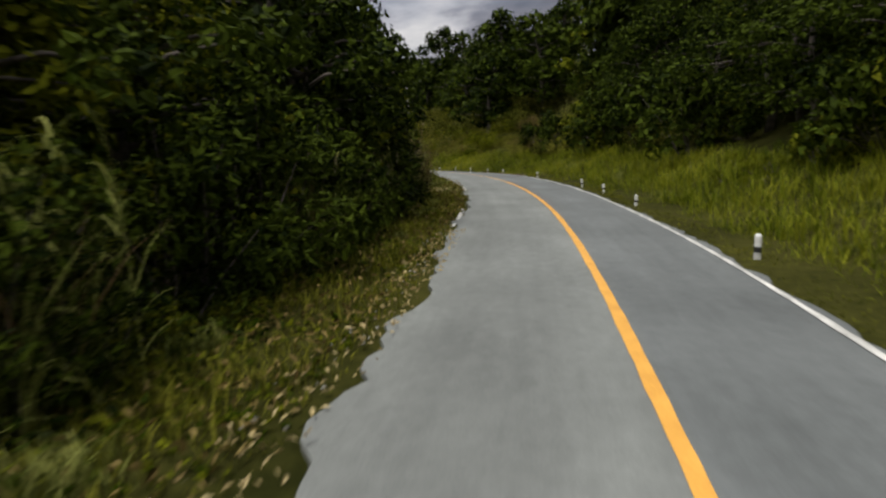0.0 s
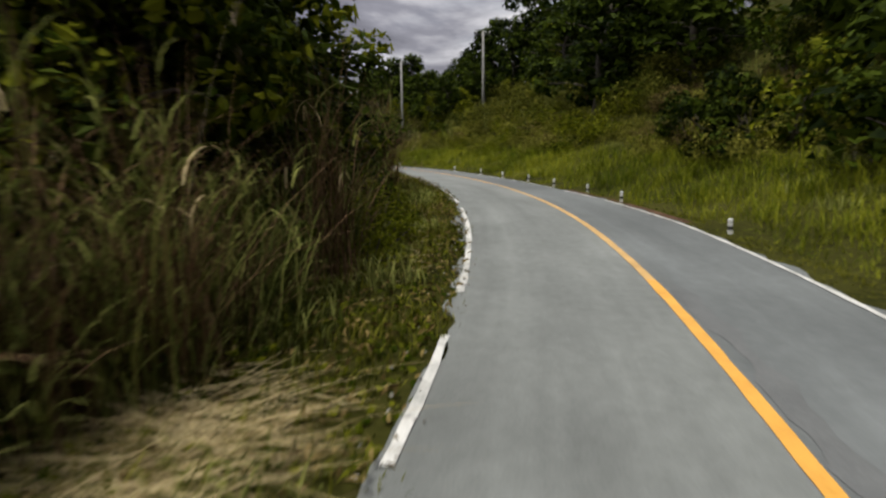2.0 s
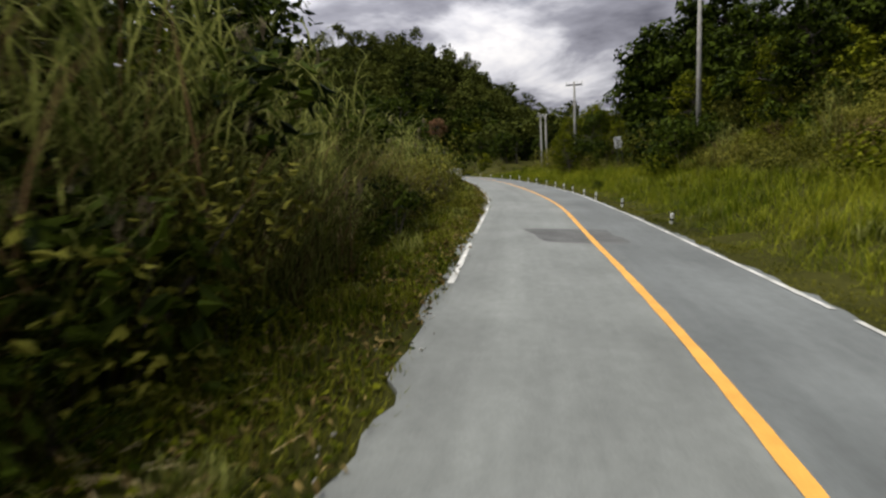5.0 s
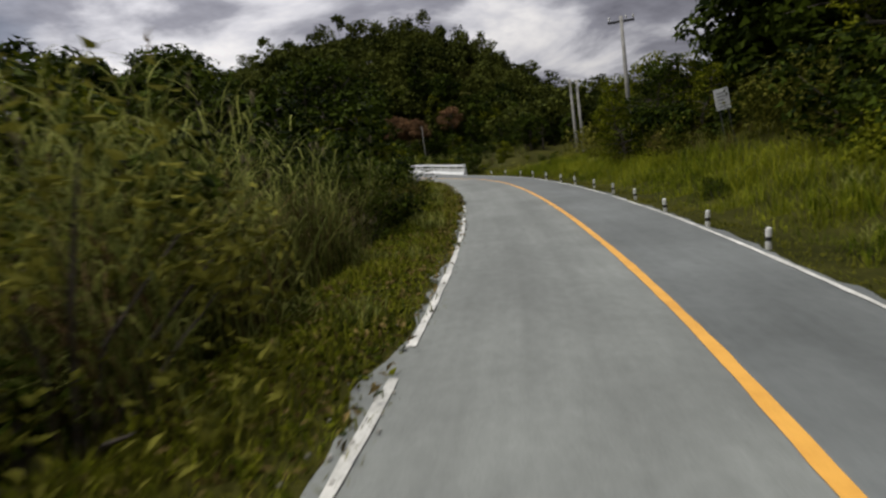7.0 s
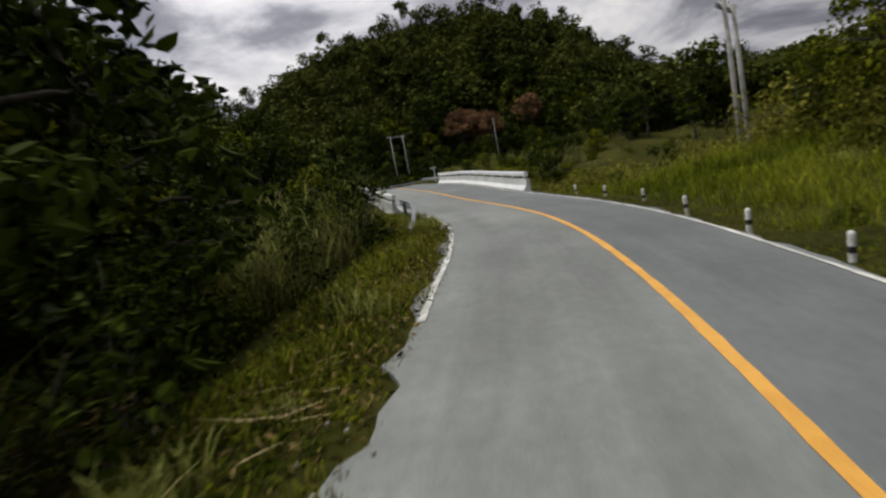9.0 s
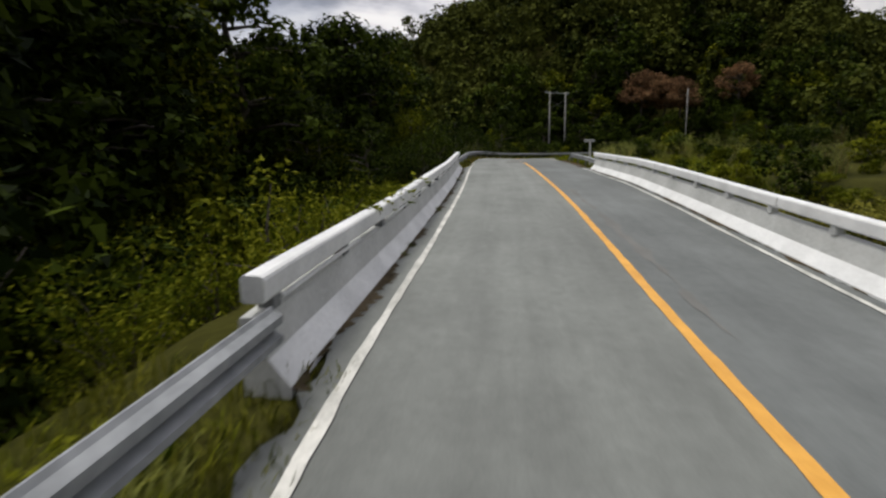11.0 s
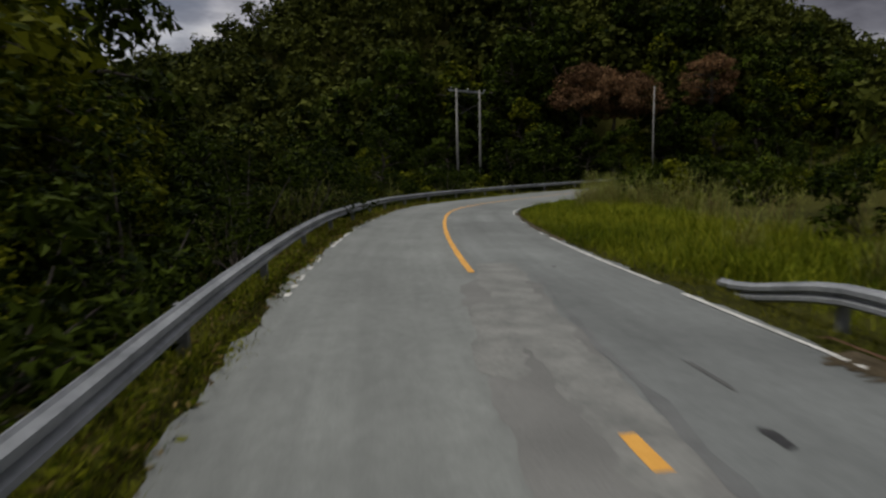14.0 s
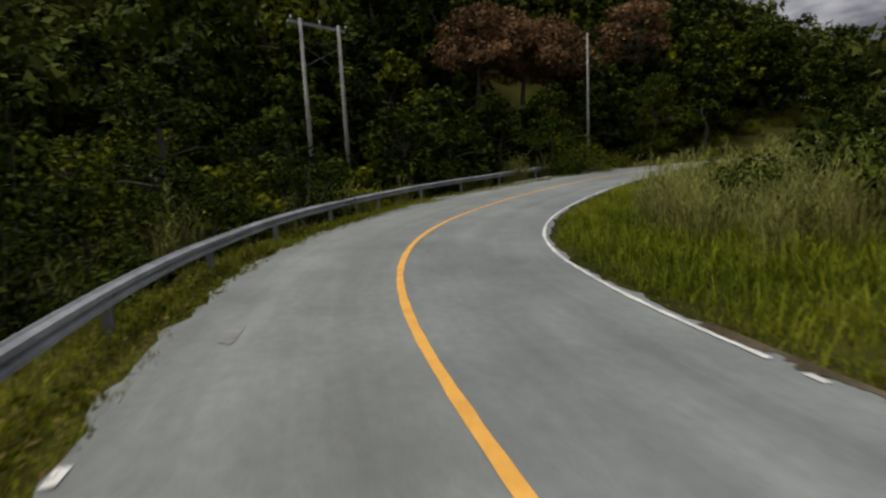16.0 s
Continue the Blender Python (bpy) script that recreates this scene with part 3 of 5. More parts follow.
def repair(s0, s1, left, right, mat, seed, label, up):
    """A long repair between two slanting ragged edges."""
    r = np.random.RandomState(seed)
    s = np.arange(s0, s1 + 0.01, 0.12)
    k = (s - s0) / (s1 - s0)
    close = np.sqrt(np.clip(np.minimum(k, 1 - k) * 14, 0, 1))
    a, b = left[0] + (left[1] - left[0]) * k, right[0] + (right[1] - right[0]) * k
    mid = (a + b) / 2
    a = mid + (a - mid) * close + ragged(s * 1.4, 0.05, seed) + r.normal(0, 0.018, len(s))
    b = mid + (b - mid) * close + ragged(s * 1.7, 0.045, seed + 3) + r.normal(0, 0.018, len(s))
    v = np.stack([along(s, a, up), along(s, b, up)], 1).reshape(-1, 3)
    i = np.arange(len(s) - 1) * 2
    return tagged(part("road_patch", v, np.stack([i, i + 1, i + 3, i + 2], 1), mat, None, label), label, "road patch", kind="structure")


repair(51.7, 54.3, (-0.9, -1.5), (0.75, 0.55), TAR, 3, "dark strip of patched asphalt across the road", 0.009)
repair(132.9, 143.0, (-1.12, -0.30), (-0.10, 0.95), REPAIR, 5, "long dark repair in the middle of the road", 0.0085)
repair(132.9, 133.9, (-0.95, -1.02), (-0.05, -0.30), STAIN, 6, "darker ragged edge of a road repair", 0.0095)
repair(136.2, 143.9, (-0.30, 0.10), (0.32, 0.80), MOTTLED, 8, "pale mottled repair beside the yellow line", 0.0098)
repair(138.2, 141.2, (-0.75, -0.35), (-0.25, 0.05), MOTTLED, 9, "pale mottled patch inside a repair", 0.0104)
repair(142.4, 144.6, (0.05, 0.15), (0.85, 0.95), MOTTLED, 21, "ragged mottled repair where the yellow line starts again", 0.0108)
for c, lat, ln, w, k in ((136.9, 0.95, 0.30, 0.10, 11), (144.0, 1.60, 0.16, 0.07, 16), (133.0, 1.05, 0.10, 0.06, 17), (23.1, -1.66, 0.06, 0.05, 13), (36.9, -0.55, 0.07, 0.05, 18), (37.4, -0.95, 0.08, 0.05, 19), (119.2, -0.7, 0.05, 0.06, 20)):
    blotch("road_patch", c, lat, ln, w, POST_BLACK, k, "small black tar spot on the asphalt", 0.011)
tar_streak(133.0, 143.4, 0.02, 0.13, 5.0, STAIN, 0.098)
blotch("road_patch", 138.1, 1.20, 0.75, 0.06, TAR, 12, "thin dark scar in the asphalt", 0.011)
blotch("road_patch", 134.0, -2.3, 0.5, 0.35, PATCH, 14, "small dark crumbled spot near the road's edge", 0.011)
blotch("road_patch", 163.0, -2.1, 0.7, 0.2, PATCH, 15, "small dark crumbled spot near the road's edge", 0.011)


tar_streak(6.0, 18.0, 0.22, 0.26, 1.0, STAIN)
tar_streak(103.0, 116.5, 0.40, 0.22, 2.0, REPAIR)


# ---- the bridge's barriers ----
def make_barrier(s0, s1, foot, side):
    """A concrete wall with a battered painted toe, and a rail beam held above it on short blocks."""
    root = thing("bridge_barrier", "white-painted concrete bridge barrier with a rail beam and stained toe", "barrier")
    o = side
    s = np.arange(s0, s1 + 0.01, 0.5)
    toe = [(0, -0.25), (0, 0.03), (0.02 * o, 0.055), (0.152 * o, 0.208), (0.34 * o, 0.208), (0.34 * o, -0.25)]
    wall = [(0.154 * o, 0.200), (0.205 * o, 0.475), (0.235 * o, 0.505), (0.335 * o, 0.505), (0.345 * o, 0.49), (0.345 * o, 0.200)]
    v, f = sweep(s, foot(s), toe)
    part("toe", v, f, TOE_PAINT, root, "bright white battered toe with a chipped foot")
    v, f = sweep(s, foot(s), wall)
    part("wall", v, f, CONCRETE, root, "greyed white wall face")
    beam = [(0.165 * o, 0.606), (0.148 * o, 0.630), (0.148 * o, 0.765), (0.158 * o, 0.785), (0.182 * o, 0.798), (0.295 * o, 0.798), (0.318 * o, 0.775), (0.318 * o, 0.630), (0.30 * o, 0.606)]
    r = random.Random(int(s0))
    a = s0
    while a < s1 - 0.5:
        b = min(a + 4.0, s1)
        q = np.linspace(a, b - 0.03, 6)
        v, f = sweep(q, foot(q), beam)
        v = v.reshape(-1, 3)
        v[:, 2] += r.uniform(-0.006, 0.006)
        part("rail_beam", v, f, TOE_PAINT, root)
        if b < s1:
            # a dark bitumen joint between two beams, a little behind their faces
            q = np.array([b - 0.032, b + 0.002])
            v, f = sweep(q, foot(q), [(x + 0.004 * o if abs(x) < 0.25 else x - 0.004 * o, z + (0.004 if z < 0.7 else -0.003)) for x, z in beam])
            part("joint", v, f, TAR, root, "dark bitumen joint")
        a = b
    pipe = [(0.182 * o + 0.020 * math.cos(t) * o, 0.556 + 0.022 * math.sin(t)) for t in np.arange(8) * math.pi / 4]
    if side < 0:
        for a, b in ((s0 + 0.4, s0 + 3.4), (s0 + 4.6, s0 + 9.8), (s0 + 12.2, s0 + 16.5), (s0 + 17.0, s1 - 1.0)):
            q = np.arange(a, b, 0.5)
            v, f = sweep(q, foot(q), pipe)
            part("conduit", v, f, TOE_PAINT, root, "thin white pipe in the gap below the beam")
    # short blocks: dark steel grey on the left barrier, wall colour on the right
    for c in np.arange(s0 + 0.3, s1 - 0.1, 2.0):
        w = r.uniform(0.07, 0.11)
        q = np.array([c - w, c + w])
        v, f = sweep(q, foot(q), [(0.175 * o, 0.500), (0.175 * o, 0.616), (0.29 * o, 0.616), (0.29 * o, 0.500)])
        part("block", v, f, POST_STEEL if side < 0 else CONCRETE, root, "short block under the beam")
    return root


def dirt_strip(s0, s1, lat, width, seed, mat=SOIL):
    """Washed-up dirt along a barrier's foot."""
    s = np.arange(s0, s1, 0.06)
    w = np.random.RandomState(int(seed)).uniform(0.55, 1.35, len(s)) * width * np.clip(0.6 + ragged(s * 1.3, 0.45, seed) + ragged(s * 4.1, 0.25, seed + 1), 0.08, 1.8)
    foot = lat(s)
    v = np.stack([along(s, foot, 0.02), along(s, foot + w, 0.008)], 1).reshape(-1, 3)
    i = np.arange(len(s) - 1) * 2
    label = "ragged dark dirt washed along the road's edge"
    tagged(part("dirt_strip", v, np.stack([i, i + 1, i + 3, i + 2], 1), mat, None, label), label, "dirt", kind="structure")


dirt_strip(101.5, 127.5, lambda s: left_edge(s) - 0.345, 0.13, 1.0)
dirt_strip(127.4, 138.5, lambda s: right_edge(s) + 0.28, -0.36, 7.0)
dirt_strip(22.5, 30.5, lambda s: right_edge(s) + 0.32, -0.34, 9.0, RED_SOIL)
dirt_strip(130.0, 139.0, lambda s: right_edge(s) + 0.40, -0.30, 11.0, RED_SOIL)
dirt_strip(148.5, 162.0, lambda s: right_edge(s) + 0.24, -0.20, 13.0)
dirt_strip(103.8, 126.4, lambda s: right_edge(s) + 0.235, -0.10, 4.0)
make_barrier(101.5, 126.3, lambda s: left_edge(s) - 0.33, -1)
make_barrier(103.8, 126.4, lambda s: right_edge(s) + 0.22, 1)

# ---- creepers and washed dirt on the bridge ----
def creeper_sprig(s, seed):
    """A creeper's shoot that hangs over the barrier's beam."""
    r = np.random.RandomState(seed)
    foot = float(left_edge(s)) - 0.33
    root = thing("creeper_sprig", "green creeper shoot hanging over the barrier's beam", "creeper", "creepers on the bridge")
    line = [(-0.50, 0.45), (-0.42, 0.72), (-0.33, 0.815), (-0.24, 0.825), (-0.15, 0.810), (-0.13, 0.73)]
    pts = [Vector(along(s + 0.10 * k + r.normal(0, 0.03), foot + a, b)) for k, (a, b) in enumerate(line)]
    v, f = tube(pts, [0.006] * len(pts), 5)
    part("stem", v, f, LEAF_MID, root)
    at = np.array([pts[k] for k in (1, 1, 2, 2, 3, 4, 4, 5, 5)]) + r.normal(0, 0.035, (9, 3)) + [0, 0, 0.02]
    v, f = leaves(r, at, 0.15, 0.5, 0.3, 0.75, out=np.tile([0.2, 0.2, 0.9], (9, 1)))
    tagged(part("foliage", v, f, LEAF_LIGHT, root), kind="stuff")


for c, k in ((104.9, 1), (105.8, 2), (106.6, 3), (107.4, 4), (109.8, 5)):
    creeper_sprig(c, k)


def foot_dirt(s, seed):
    """A heap of wet dirt in front of a drain opening."""
    r = np.random.RandomState(seed)
    lat = float(left_edge(s)) - 0.33
    v, f = [], []
    for i in range(5):
        for k in range(12):
            t, q = 2 * math.pi * k / 12, i / 4
            v.append(along(s + 0.15 * q * math.cos(t) * r.uniform(0.8, 1.2), lat + 0.04 + 0.07 * q * math.sin(t) * r.uniform(0.8, 1.2), 0.045 * (1 - q * q) + r.uniform(0, 0.012)))
    for i in range(4):
        for k in range(12):
            f.append([i * 12 + k, i * 12 + (k + 1) % 12, (i + 1) * 12 + (k + 1) % 12, (i + 1) * 12 + k])
    f.append(list(range(12)))
    tagged(part("wet_dirt", v, f, DIRT_WET, None, soft=True), "small heap of dark wet dirt at the barrier's foot", "dirt", "dirt heaps on the bridge")


for k, c in enumerate((107.0, 111.3, 115.5, 119.7, 124.0)):
    foot_dirt(c, k)

# ---- guard rails ----
WAVE = [(0.00, 0.385), (-0.02, 0.40), (-0.072, 0.42), (-0.072, 0.465), (-0.015, 0.495), (-0.015, 0.525), (-0.075, 0.55), (-0.075, 0.605), (-0.02, 0.63), (0.0, 0.655)]


def make_guard_rail(s0, s1, foot, side, ends=(False, False), low=0.0, label="galvanised steel guard rail on short posts in grass"):
    root = thing("guard_rail", label, "guard rail")
    front = [(-side * abs(a) if a else 0.0, b) for a, b in WAVE]
    back = [(a + side * 0.012, b) for a, b in front][::-1]

    def drop(s):
        d = low(s) if callable(low) else np.full(len(s), low)
        if ends[0]:
            d = d + 0.46 * (1 - smooth(s, s0, s0 + 4.5))
        if ends[1]:
            d = d + 0.42 * (1 - smooth(-s, -s1, -s1 + 3.0))
        return d

    a = s0
    while a < s1 - 0.3:
        b = min(a + 4.0, s1)
        q = np.linspace(a - 0.06, b + 0.06, 9)
        v, f = sweep(q, foot(q), front + back)
        v = v.reshape(-1, 3)
        v[:, 2] -= np.repeat(drop(q), len(front) * 2)
        part("beam", v, f, GALVANISED, root)
        a = b
    for c in np.arange(s0 + 1.0, s1, 4.0):
        q = np.array([c - 0.05, c + 0.05])
        v, f = sweep(q, foot(q) + side * 0.03, [(0, -0.35), (0, 0.60), (side * 0.11, 0.60), (side * 0.11, -0.35)])
        v = v.reshape(-1, 3)
        v[:, 2] -= np.repeat(drop(q), 4)
        part("post", v, f, POST_STEEL, root)
        v, f = lathe([(0.016, 0), (0.016, 0.012), (0.010, 0.02)], 8)
        p = along(c, float(foot(np.array([c]))[0]) - side * 0.02, 0.510 - float(drop(np.array([c]))[0]))
        ob = part("bolt", v, f, POST_STEEL, root)
        ob.matrix_basis = Matrix.Translation(p) @ pose(0, 0, 0, 0, -90 * side, math.degrees(float(np.interp(c, SS, TH))))
    return root


make_guard_rail(126.4, 197, lambda s: left_edge(s) - np.interp(s, [126.4, 131, 137, 144, 152, 160, 168, 176, 186, 200], [0.62, 0.52, 0.48, 0.54, 0.63, 0.66, 0.81, 1.36, 2.29, 3.2]), -1, low=lambda s: np.interp(s, [126, 131, 137, 144, 152, 176], [0.17, 0.13, 0.10, 0.07, 0.04, 0.02]))
make_guard_rail(126.5, 142.0, lambda s: right_edge(s) + np.interp(s, [126.5, 132, 143], [0.50, 0.72, 1.05]), 1, (False, True), 0.165, "galvanised guard rail beside the bridge, its end turned down")
make_guard_rail(93.4, 101.4, lambda s: left_edge(s) - np.interp(s, [93, 96.5, 101.5], [1.10, 0.62, 0.42]), -1, (True, False), 0.05, "short guard rail before the bridge, its end bent down")


# ---- guide posts ----
def make_guide_post():
    root = thing("guide_post", "white concrete guide post with a black band in roadside grass", "guide post", "guide posts along the road")
    v, f = lathe([(0.056, -0.3), (0.056, 0.12)], 14)
    part("base", v, f, POST_WHITE, root, "white lower shaft")
    v, f = lathe([(0.0575, 0.12), (0.0575, 0.235)], 14)
    part("band", v, f, POST_BLACK, root, "black painted band")
    v, f = lathe([(0.056, 0.235), (0.056, 0.43), (0.051, 0.455), (0.038, 0.475), (0.017, 0.483)], 14)
    part("head", v, f, POST_WHITE, root, "white rounded head")
    return root


POSTS = [(-2.0, 2.5), (6.1, 2.52), (11.0, 2.74), (13.6, 2.56), (21.4, 2.58), (27.0, 2.45), (30.0, 2.62), (32.6, 2.44), (35.6, 2.60), (37.7, 2.25), (40.7, 2.30), (44.1, 2.15), (56.6, 2.7), (62.8, 2.54), (66.6, 2.3), (69.1, 2.29),
         (71.7, 2.27), (75.1, 2.5), (77.7, 2.52), (80.3, 2.5), (82.8, 2.36), (85.4, 2.38), (88.0, 2.36), (90.8, 2.49), (94.2, 3.0), (97.0, 3.1), (99.5, 3.15)]
guide = make_guide_post()
rng = np.random.RandomState(4)
for i, (s, lat) in enumerate(POSTS):
    p = along(s, lat)
    m = Matrix.Translation((p[0], p[1], float(ground_height(p[0], p[1])[0]) + 0.02)) @ pose(0, 0, 0, rng.normal(0, 2.2), rng.normal(0, 2.2), rng.uniform(0, 360)) @ Matrix.Diagonal((0.9, 0.9, float(np.interp(s, [60, 78, 82], [0.78, 0.78, 0.95])), 1))
    if i:
        copy_thing(guide, m)
    else:
        guide.matrix_basis = m
copy_thing(guide, Matrix.Translation((-129.0, 149.0, float(ground_height(-129.0, 149.0)[0]))))


# ---- poles ----
def pole_mesh(h, thick=1.0):
    return tube([(0, 0, -0.6), (0, 0, h * 0.5), (0, 0, h)], [0.14 * thick, 0.12 * thick, 0.09 * thick], 10)


def insulator(root, x, z):
    v, f = lathe([(0.02, 0), (0.02, 0.05), (0.06, 0.07), (0.035, 0.11), (0.06, 0.13), (0.03, 0.19), (0.02, 0.21)], 8)
    ob = part("insulator", v, f, POST_WHITE, root, "small pale insulator")
    ob.matrix_basis = pose(x, 0, z)


def make_pole(x, y, top, turn, arm=True, lean=(0, 0), thick=1.0, label="weathered concrete utility pole with a steel crossarm"):
    z = float(ground_height(x, y)[0])
    h = top - z
    root = thing("utility_pole", label, "utility pole")
    v, f = pole_mesh(h, thick)
    part("shaft", v, f, POLE, root, soft=True)
    if arm:
        v, f = box(-0.7, 0.7, 0.09, 0.19, h - 0.32, h - 0.20, 0.01)
        part("crossarm", v, f, IRON, root)
        for k in (-0.62, 0.25, 0.62):
            insulator(root, k, h - 0.20)
    root.matrix_basis = pose(x, y, z, lean[0], lean[1], turn)
    return root


def make_frame_pole(x, y, top, turn, gap, lean=(0, 0), brace=True):
    z = float(ground_height(x, y)[0])
    h = top - z
    root = thing("double_utility_pole", "pair of concrete poles joined by a dark crossarm", "utility pole")
    for k in (-gap / 2, gap / 2):
        v, f = pole_mesh(h)
        part("shaft", [(a + k, b, c) for a, b, c in v], f, POLE, root, soft=True)
    v, f = box(-gap / 2 - 0.75, gap / 2 + 0.75, 0.12, 0.22, h - 0.30, h - 0.12, 0.01)
    part("crossarm", v, f, GALVANISED, root)
    for k in (-gap / 2 - 0.65, 0.0, gap / 2 + 0.65):
        insulator(root, k, h - 0.12)
    if brace:
        for k in (-1, 1):
            v, f = tube([(-k * gap / 2, 0.14, h - 2.6), (k * gap / 2, 0.14, h - 1.3)], [0.03, 0.03], 6)
            part("brace", v, f, IRON, root)
    root.matrix_basis = pose(x, y, z, lean[0], lean[1], turn)
    return root


make_pole(6.9, 36.6, 13.0, 10, True)
make_pole(-14.2, 64.4, 12.8, 20, True)
make_pole(-23.6, 68.1, 11.2, 25, True)
make_pole(-39.0, 80.6, 9.5, 40, True)
make_frame_pole(-50.0, 91.6, 8.2, 110, 2.0, (0, -2), False)
make_frame_pole(-133.1, 122.2, 11.9, 100, 3.0, (0, 0), True)
make_pole(-126.9, 140.9, 12.2, 30, False, thick=0.7, label="bare weathered pole standing before dark trees")


# ---- signs ----
def make_sign():
    root = thing("road_sign", "white rectangular road sign with faded print on a slope", "road sign")
    v, f = box(-0.26, 0.26, -0.012, 0.012, 0.08, 0.84, 0.006)
    plate = part("plate", v, f, SIGN_BACK, root)
    for k in range(5):
        v, f = box(-0.17, 0.17 - 0.05 * (k % 3), -0.018, -0.012, 0.18 + 0.12 * k, 0.22 + 0.12 * k)
        part("print_bar", v, f, SIGN_INK, plate, "faded unreadable line of print")
    for k in (-0.16, 0.16):
        v, f = box(k - 0.02, k + 0.02, 0.012, 0.05, -2.4, 0.75, 0.005)
        part("leg", v, f, IRON, root)
    root.matrix_basis = pose(-30.9, 73.2, 3.50, 0, -8, 45)


make_sign()


def make_board():
    z = float(ground_height(-80.9, 95.3)[0])
    h = 4.0 - z
    root = thing("name_board", "small flat pale board on a white post behind the guard rail", "road sign")
    v, f = box(-0.05, 0.05, -0.05, 0.05, -0.4, h - 0.02, 0.008)
    part("post", v, f, POST_WHITE, root)
    v, f = box(-0.33, 0.23, -0.085, -0.055, h - 0.07, h + 0.07, 0.008)
    board = part("board", v, f, SIGN_BACK, root, "thin horizontal pale board")
    v, f = box(-0.27, 0.17, -0.092, -0.085, h - 0.03, h + 0.02)
    part("print_bar", v, f, SIGN_INK, board, "faded unreadable line of print")
    root.matrix_basis = pose(-80.9, 95.3, z, 0, 0, 62)


make_board()


# ---- plants ----
def clear_of_road(x, y, room):
    s, lat = road_coords(x, y)
    return np.where(lat < 0, -lat - np.interp(s, SS, WL), lat - np.interp(s, SS, WR)) > room


def set_out(protos, spots, sink=0.1):
    """Stand copies of the prototypes on the ground at (x, y, scale, [tilt])."""
    x, y = np.array([p[0] for p in spots]), np.array([p[1] for p in spots])
    z = ground_height(x, y)
    for i, (px, py, sc) in enumerate(spots):
        proto, used = protos[i % len(protos)]
        m = Matrix.LocRotScale((px, py, float(z[i]) - sink * sc), Euler((random.gauss(0, 0.04), random.gauss(0, 0.04), random.uniform(0, 6.28))), (sc * random.uniform(0.9, 1.12), sc * random.uniform(0.9, 1.12), sc))
        if used:
            copy_thing(proto, m)
        else:
            proto.matrix_basis = m
            protos[i % len(protos)] = (proto, True)


def thicket(protos, spots, name, label, category, sink=0.1):
    """A dense growth of the prototypes' shapes, too many to count, joined by material."""
    root = thing(name, label, category)
    z = ground_height(np.array([p[0] for p in spots]), np.array([p[1] for p in spots]))
    store = {}
    for i, (px, py, sc) in enumerate(spots):
        m = Matrix.LocRotScale((px, py, float(z[i]) - sink * sc), Euler((random.gauss(0, 0.04), random.gauss(0, 0.04), random.uniform(0, 6.28))), (sc * random.uniform(0.9, 1.12), sc * random.uniform(0.9, 1.12), sc))
        turn, shift = np.array(m.to_3x3()), np.array(m.translation)
        for child in protos[i % len(protos)][0].children:
            me = child.data
            co = np.empty(len(me.vertices) * 3, np.float32)
            me.vertices.foreach_get("co", co)
            idx, size = np.empty(len(me.loops), np.int32), np.empty(len(me.polygons), np.int32)
            me.loops.foreach_get("vertex_index", idx)
            me.polygons.foreach_get("loop_total", size)
            kept = store.setdefault(child.name.split(".")[0], [me.materials[0], [], [], 0])
            kept[1].append(co.reshape(-1, 3) @ turn.T + shift)
            kept[2] += [list(q) for q in np.split(idx + kept[3], np.cumsum(size)[:-1])]
            kept[3] += len(me.vertices)
    for key, (mat, v, f, _) in store.items():
        tagged(part(key, np.concatenate(v), f, mat, root), kind="stuff")


def band(rng, side, s0, s1, d0, d1, count, size, room=0.6):
    """Random spots beside the road: side -1 left, 1 right; d metres past the edge line."""
    s, d = rng.uniform(s0, s1, count), rng.uniform(d0, d1, count)
    lat = np.where(side < 0, left_edge(s) - d, right_edge(s) + d)
    p = along(s, lat)
    ok = clear_of_road(p[:, 0], p[:, 1], min(room, d0 * 0.9))
    sc = rng.uniform(size[0], size[1], count)
    return [(float(a[0]), float(a[1]), float(c)) for a, c, k in zip(p, sc, ok) if k]


